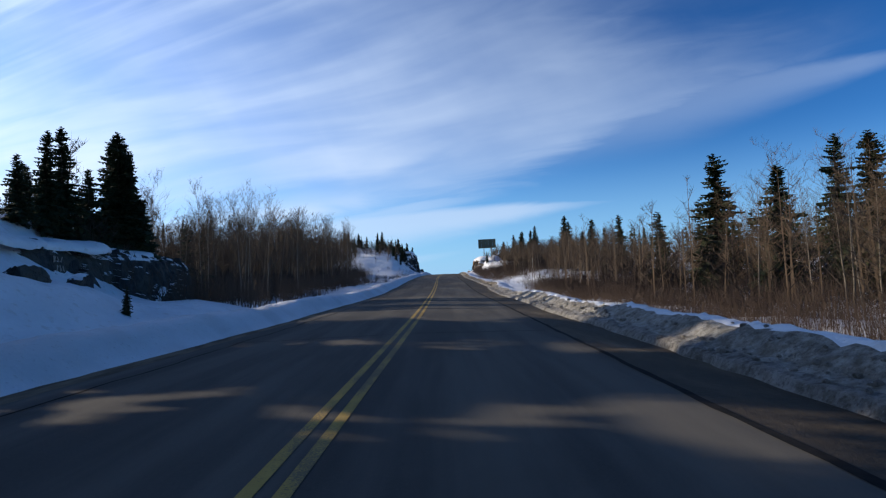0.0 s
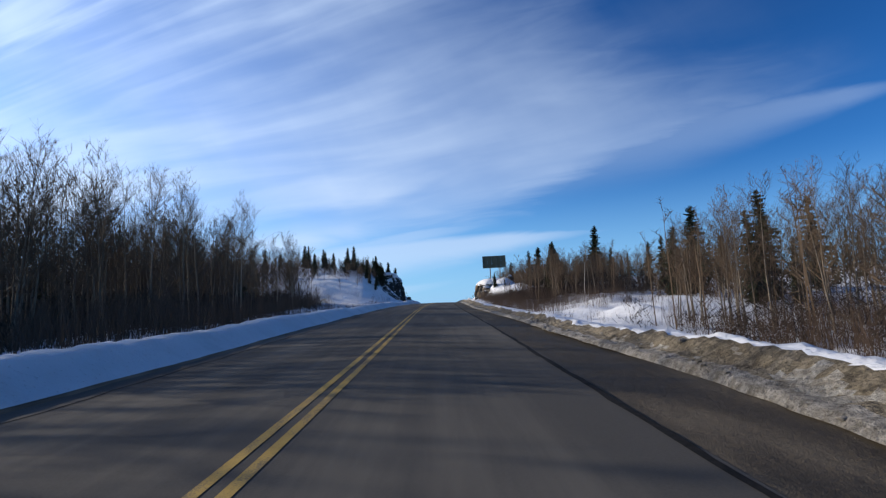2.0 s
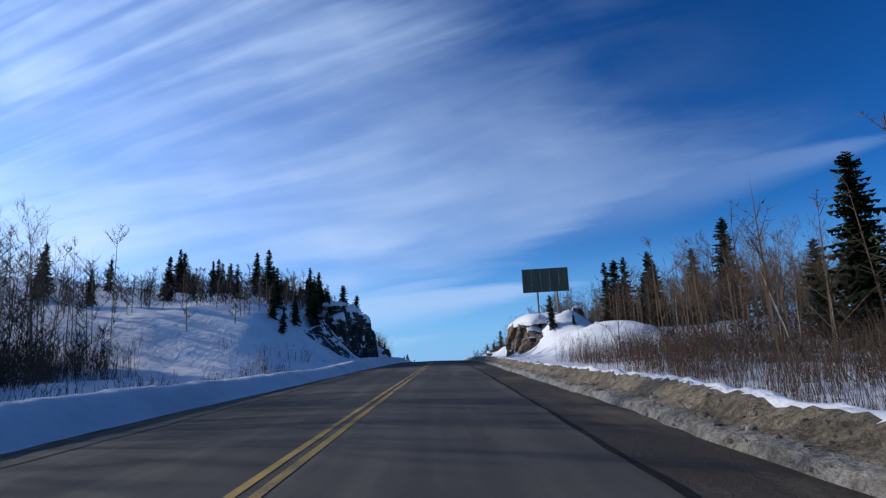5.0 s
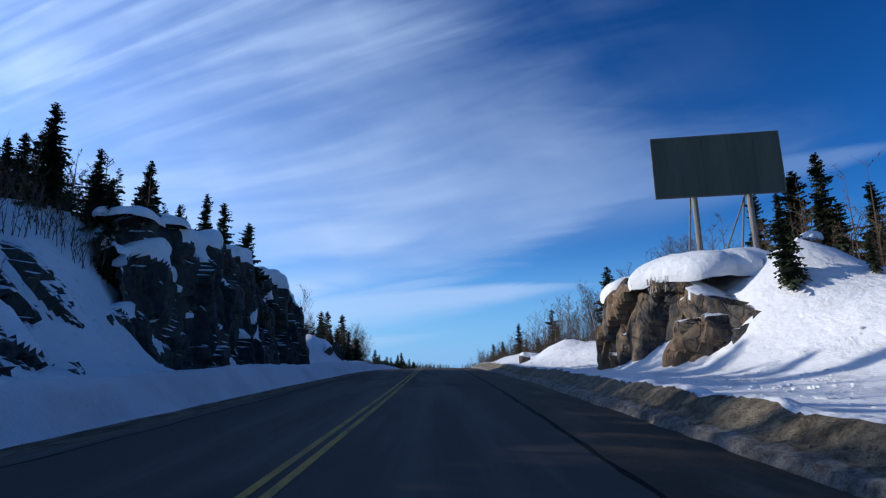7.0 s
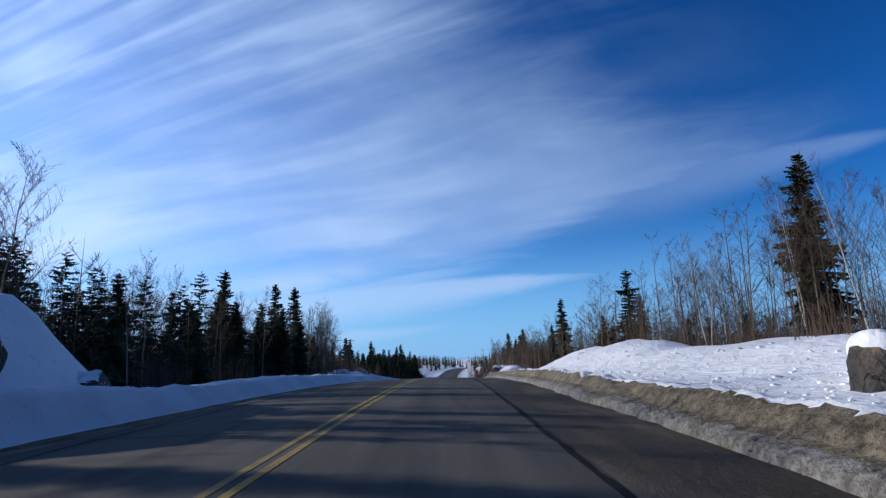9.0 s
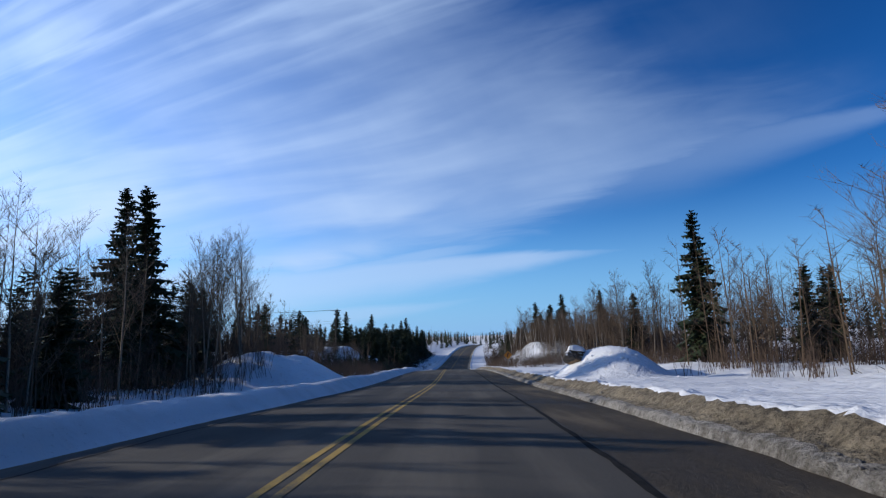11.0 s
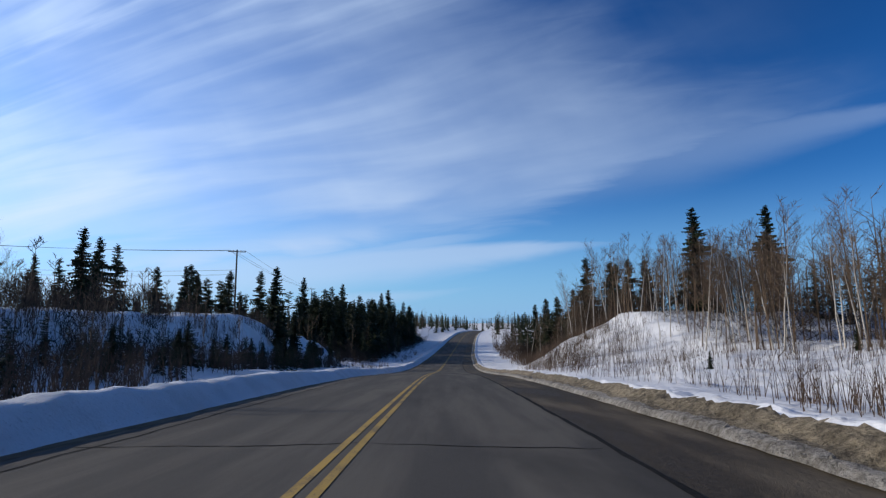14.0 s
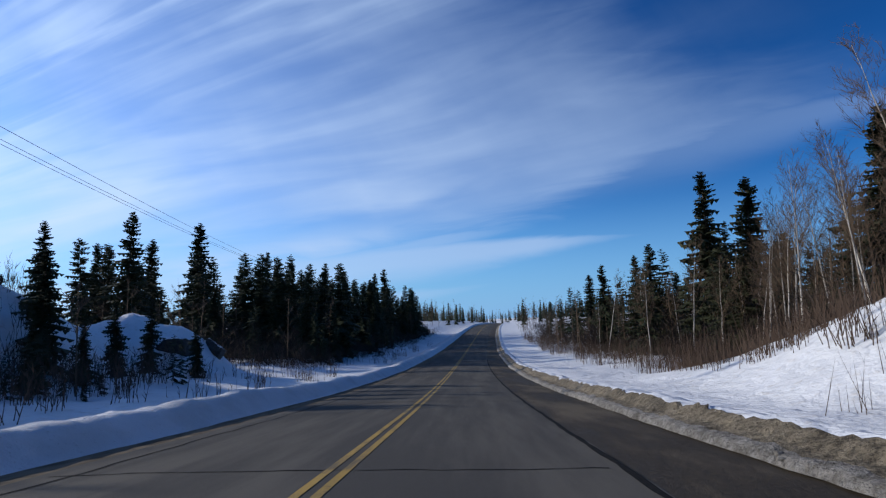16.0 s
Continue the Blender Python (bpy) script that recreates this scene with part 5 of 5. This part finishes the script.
woods("bare_woods", WOOD, 110, -40, -15, 172, 226, 2.5, 5, 0.0, 94)
woods("bare_woods", WOOD, 180, -62, -15, 330, 425, 4, 6, 0.0, 85)
woods("bare_woods", WOOD, 330, 20, 66, 345, 480, 5, 9, 0.0, 75)
woods("bare_woods", WOOD, 260, -90, -16, 440, 590, 6, 10, 0.0, 76, 8)
woods("bare_woods", WOOD, 240, -120, -14, 590, 720, 7, 12, 0.4, 86, 6)
woods("bare_woods", WOOD, 240, 13, 90, 450, 590, 5, 9, 0.0, 77, 8)
woods("bare_woods", WOOD, 240, 12, 120, 590, 760, 7, 12, 0.4, 87, 6)
woods("bare_woods", WOOD, 300, -160, -9, 640, 980, 8, 13, 0.35, 78, 5)
woods("bare_woods", WOOD, 300, -60, 160, 780, 1100, 8, 13, 0.35, 79, 5)


for side, seed in ((-1, 131), (1, 132)):
    woods("bare_woods", WOOD, 420, *sorted((side * 60, side * 150)), -60, 700, 6, 12, 0.75, seed, 4)


def brush(label, count, x0, x1, y0, y1, h0, h1, seed, stems=9, thick=1.0, open_places=False):
    """Thickets of thin stems, as stuff."""
    rnd = random.Random(seed)
    v, f = [], []
    for _ in range(count):
        y = rnd.uniform(y0, y1)
        x = float(road_x(y)) + rnd.uniform(x0, x1)
        if open_places and not is_clear(x, y):
            continue
        z = float(ground_z(x, y))
        for _ in range(stems):
            h = rnd.uniform(h0, h1)
            o = Vector((x + rnd.gauss(0, 0.35), y + rnd.gauss(0, 0.35), z - 0.1))
            top = o + Vector((rnd.gauss(0, 0.15) * h, rnd.gauss(0, 0.15) * h, h))
            spike_into(v, f, o, top, 0.013 * thick)
            for _ in range(4 if thick < 1 else 3):
                p = o.lerp(top, rnd.uniform(0.15, 0.9))
                sliver_into(v, f, p, p + Vector((rnd.gauss(0, 0.11) * h, rnd.gauss(0, 0.11) * h, 0.26 * h)), 0.014 * thick)
    ob = new("brush", mesh_of("brush", v, f, BRUSH))
    tagged(ob, label, "brush", kind="stuff")


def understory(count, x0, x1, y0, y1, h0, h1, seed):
    """Tangled dead undergrowth inside the woods, as stuff; its dark tone stands for their shade."""
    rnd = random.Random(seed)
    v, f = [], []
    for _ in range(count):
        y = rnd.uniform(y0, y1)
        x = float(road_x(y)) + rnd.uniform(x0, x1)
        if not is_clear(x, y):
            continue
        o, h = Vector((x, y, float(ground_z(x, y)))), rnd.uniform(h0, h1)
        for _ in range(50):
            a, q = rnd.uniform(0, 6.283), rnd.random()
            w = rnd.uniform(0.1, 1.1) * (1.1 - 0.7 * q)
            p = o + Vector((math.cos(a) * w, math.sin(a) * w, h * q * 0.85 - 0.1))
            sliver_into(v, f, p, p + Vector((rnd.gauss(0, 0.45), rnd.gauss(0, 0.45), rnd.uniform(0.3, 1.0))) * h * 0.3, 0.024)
    ob = new("undergrowth", mesh_of("undergrowth", v, f, SHADED_UNDERGROWTH))
    tagged(ob, "tangled undergrowth coloured dark for the shade between the tree trunks", "undergrowth", kind="stuff")


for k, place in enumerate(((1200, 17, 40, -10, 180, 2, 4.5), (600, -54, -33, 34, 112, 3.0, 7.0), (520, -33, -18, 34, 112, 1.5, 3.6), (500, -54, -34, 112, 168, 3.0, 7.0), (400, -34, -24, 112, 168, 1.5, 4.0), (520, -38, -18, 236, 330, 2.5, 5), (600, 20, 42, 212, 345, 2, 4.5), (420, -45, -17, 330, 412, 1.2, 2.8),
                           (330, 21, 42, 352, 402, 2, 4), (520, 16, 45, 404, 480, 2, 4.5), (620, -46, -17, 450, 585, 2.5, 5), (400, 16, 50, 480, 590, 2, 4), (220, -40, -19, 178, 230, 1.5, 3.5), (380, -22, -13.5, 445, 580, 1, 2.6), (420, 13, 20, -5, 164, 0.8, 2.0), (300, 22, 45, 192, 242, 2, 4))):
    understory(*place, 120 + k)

THICKET = "thin brown leafless brush growing out of the snow"
brush(THICKET, 1500, 14.5, 34, -5, 166, 1.0, 2.6, 81, 9, 0.7, True)
brush(THICKET, 900, 11.5, 17, -5, 72, 0.8, 1.8, 143, 10, 0.5)
brush(THICKET, 60, 8.5, 24, 84, 122, 0.4, 1.2, 140, 7, 0.7)
brush(THICKET, 620, 9.0, 18, 119, 162, 0.6, 2.0, 144, 9, 0.55)
brush(THICKET, 170, 11, 22, 103, 120, 0.6, 1.7, 146, 8, 0.55)
brush(THICKET, 800, -30, -13, 34, 112, 1.2, 3.0, 82)
brush(THICKET, 420, -34, -21, 112, 168, 1.2, 3.0, 95)
brush(THICKET, 70, -17, -9.5, 100, 172, 0.7, 1.5, 83)
brush(THICKET, 420, 15, 32, 212, 300, 1.0, 2.2, 84)
brush(THICKET, 420, 17, 32, 300, 352, 1.0, 2.2, 85)
brush(THICKET, 320, 8.5, 22, 350, 404, 0.4, 1.4, 86, 9, 0.55)
brush(THICKET, 160, 9.5, 18, 384, 402, 0.7, 1.8, 145, 10, 0.55)
brush(THICKET, 420, 12, 26, 404, 425, 0.6, 2.0, 96, 7)
brush(THICKET, 480, -30, -10.5, 326, 368, 1.0, 2.4, 87)
brush(THICKET, 160, -30, -13.5, 368, 385, 1.0, 2.2, 142)
brush(THICKET, 160, 8.5, 17, 336, 356, 0.6, 1.6, 141, 9, 0.7)
brush(THICKET, 220, -26, -14.5, 385, 425, 1.0, 2.2, 99)
brush(THICKET, 130, -22, -9, 405, 520, 0.5, 1.6, 88)
brush(THICKET, 800, -46, -17, 446, 585, 1.2, 3.4, 91)
brush(THICKET, 520, -36, -15, 246, 330, 1.2, 3.0, 92)
brush(THICKET, 800, 13, 34, 420, 540, 1.0, 2.5, 89)
brush(THICKET, 60, -20, -12, 185, 196, 1.0, 2.2, 90)


# ---- billboard, sign, pole ----
def billboard(x, y, width, height, bottom, turn):
    base = float(ground_z(x, y))
    b = empty("billboard", pose(x, y, base, 0, 0, turn))
    z0 = bottom - base
    panel_w = width / 5
    for k in range(5):
        part("panel", box_mesh("panel", (panel_w - 0.012, 0.05, height), BOARD, 0.006, (-width / 2 + (k + 0.5) * panel_w, 0, z0 + height / 2)), b)
    for zz in (z0 - 0.03, z0 + height + 0.03):
        part("trim", box_mesh("trim", (width + 0.12, 0.11, 0.06), BOARD_EDGE, 0.008, (0, 0.01, zz)), b)
    for xx in (-width / 2 - 0.03, width / 2 + 0.03):
        part("trim", box_mesh("trim", (0.06, 0.11, height), BOARD_EDGE, 0.008, (xx, 0.01, z0 + height / 2)), b)
    for zz in (0.35, height / 2, height - 0.35):
        part("stringer", box_mesh("stringer", (width - 0.3, 0.09, 0.14), POST_WOOD, 0.01, (0, 0.075, z0 + zz)), b)
    for xx in (-width * 0.19, width * 0.24):
        part("post", tube_mesh("post", [(xx, 0.27, -1.2), (xx, 0.27, z0 * 0.5), (xx, 0.27, z0 + height - 0.15)], [0.15, 0.14, 0.13], 12, POST_WOOD), b)
        part("brace", tube_mesh("brace", [(xx - 0.1, 2.6, -0.8), (xx, 0.36, z0 + height * 0.5)], [0.05, 0.05], 8, POST_WOOD), b)
    part("brace", tube_mesh("brace", [(-width * 0.10, 0.4, -0.4), (width * 0.22, 0.4, z0 + 0.1)], [0.04, 0.04], 8, POST_WOOD), b)
    return tagged(b, "blank weathered dark green billboard on two wooden posts", "billboard")


billboard(14.42, 198.6, 6.1, 3.13, 14.36, -9)


def curve_sign(x, y, turn):
    base = float(ground_z(x, y))
    s = empty("curve_sign", pose(x, y, base, 0, 0, turn))
    top = 4.66 - base
    mid = top - 0.53
    part("post", box_mesh("post", (0.10, 0.10, top + 0.6), POST_WOOD, 0.008, (0, 0.06, top / 2 - 0.45)), s, "grey square wooden post")
    bm = bmesh.new()
    bmesh.ops.create_cube(bm, size=1)
    bmesh.ops.scale(bm, vec=(0.75, 0.006, 0.75), verts=bm.verts)
    bmesh.ops.bevel(bm, geom=[e for e in bm.edges if abs(e.verts[0].co.y - e.verts[1].co.y) > 0.001], offset=0.05, segments=4, affect="EDGES")
    bmesh.ops.rotate(bm, cent=(0, 0, 0), matrix=Matrix.Rotation(radians(45), 3, "Y"), verts=bm.verts)
    bmesh.ops.translate(bm, vec=(0, 0, mid), verts=bm.verts)
    plate = part("plate", bm_mesh("plate", bm, SIGN_YELLOW), s, "amber diamond plate")
    # arrow: a shaft that goes up and bends to the right
    path = [(-0.10, -0.27), (-0.10, -0.05), (-0.08, 0.05), (-0.03, 0.13), (0.05, 0.19)]
    wide = 0.055
    v, f = [], []
    for i, (ax, az) in enumerate(path):
        b0, b1 = path[max(0, i - 1)], path[min(len(path) - 1, i + 1)]
        dx, dz = b1[0] - b0[0], b1[1] - b0[1]
        ln = math.hypot(dx, dz)
        nx, nz = -dz / ln * wide, dx / ln * wide
        v += [(ax + nx, -0.008, mid + az + nz), (ax - nx, -0.008, mid + az - nz)]
    for i in range(len(path) - 1):
        f.append((2 * i, 2 * i + 1, 2 * i + 3, 2 * i + 2))
    i = len(v)
    v += [(0.00, -0.008, mid + 0.30), (0.115, -0.008, mid + 0.07), (0.20, -0.008, mid + 0.285)]
    f.append((i, i + 1, i + 2))
    part("arrow", mesh_of("arrow", v, f, SIGN_BLACK), plate, "black right-bending arrow")
    for zz in (0.25, -0.25):
        part("bolt", tube_mesh("bolt", [(0, -0.002, mid + zz), (0, -0.014, mid + zz)], [0.012, 0.010], 8, STEEL), plate)
    return tagged(s, "amber diamond curve warning sign on a wooden post", "road sign")


curve_sign(8.7, 338.1, 3)


def utility_pole(x, y, top, turn):
    base = float(ground_z(x, y))
    p = empty("utility_pole", pose(x, y, base, 0, 0, turn))
    h = top - base
    part("pole", tube_mesh("pole", [(0, 0, -0.8), (0, 0, h * 0.5), (0, 0, h)], [0.16, 0.14, 0.11], 12, CREOSOTE), p)
    part("crossarm", box_mesh("crossarm", (2.6, 0.10, 0.13), CREOSOTE, 0.01, (0, -0.15, h - 0.35)), p)
    for xx in (-1.2, -0.55, 0.55, 1.2):
        part("insulator", tube_mesh("insulator", [(xx, -0.15, h - 0.28), (xx, -0.15, h - 0.2), (xx, -0.15, h - 0.12)], [0.03, 0.06, 0.035], 10, STEEL), p)
    for sgn in (-1, 1):
        part("arm_brace", tube_mesh("arm_brace", [(sgn * 0.75, -0.15, h - 0.38), (0, -0.13, h - 1.0)], [0.015, 0.015], 6, STEEL), p)
    return tagged(p, "tall creosoted utility pole with one crossarm", "utility pole")


POLES = [(-31.3, 427.2, 14.9), (-88, 405, 15.5), (-52, 560, 17.0)]
for x, y, top in POLES:
    utility_pole(x, y, top, 18)


def cable(a, b, sag, label):
    pts = []
    for k in range(25):
        t = k / 24
        p = Vector(a).lerp(Vector(b), t)
        p.z -= 4 * sag * t * (1 - t)
        pts.append(p)
    ob = new("power_cable", tube_mesh("power_cable", pts, [0.022] * 25, 5, WIRE))
    tagged(ob, label, "cable", "power cables")


for off in (-1.2, -0.5, 1.2):
    d = Vector((off * 0.95, off * 0.3, -0.12))
    for other in (1, 2):
        cable(Vector(POLES[0]) + d, Vector(POLES[other]) + d, 1.0, "thin sagging power cable strung between poles")
for drop in (3.2, 3.9):
    cable(Vector(POLES[0]) - Vector((0.15, 0, drop)), Vector(POLES[1]) - Vector((0.15, 0, drop)), 1.1, "thin lower cable strung between utility poles")

ob = new("snow_marker", tube_mesh("snow_marker", [(0, 0, -0.5), (0, 0, 2.9)], [0.05, 0.035], 8, POST_WOOD))
ob.matrix_world = pose(-15.5, 470, float(ground_z(-15.5, 470)))
tagged(ob, "slim bare pale pole standing beside the road", "marker pole")
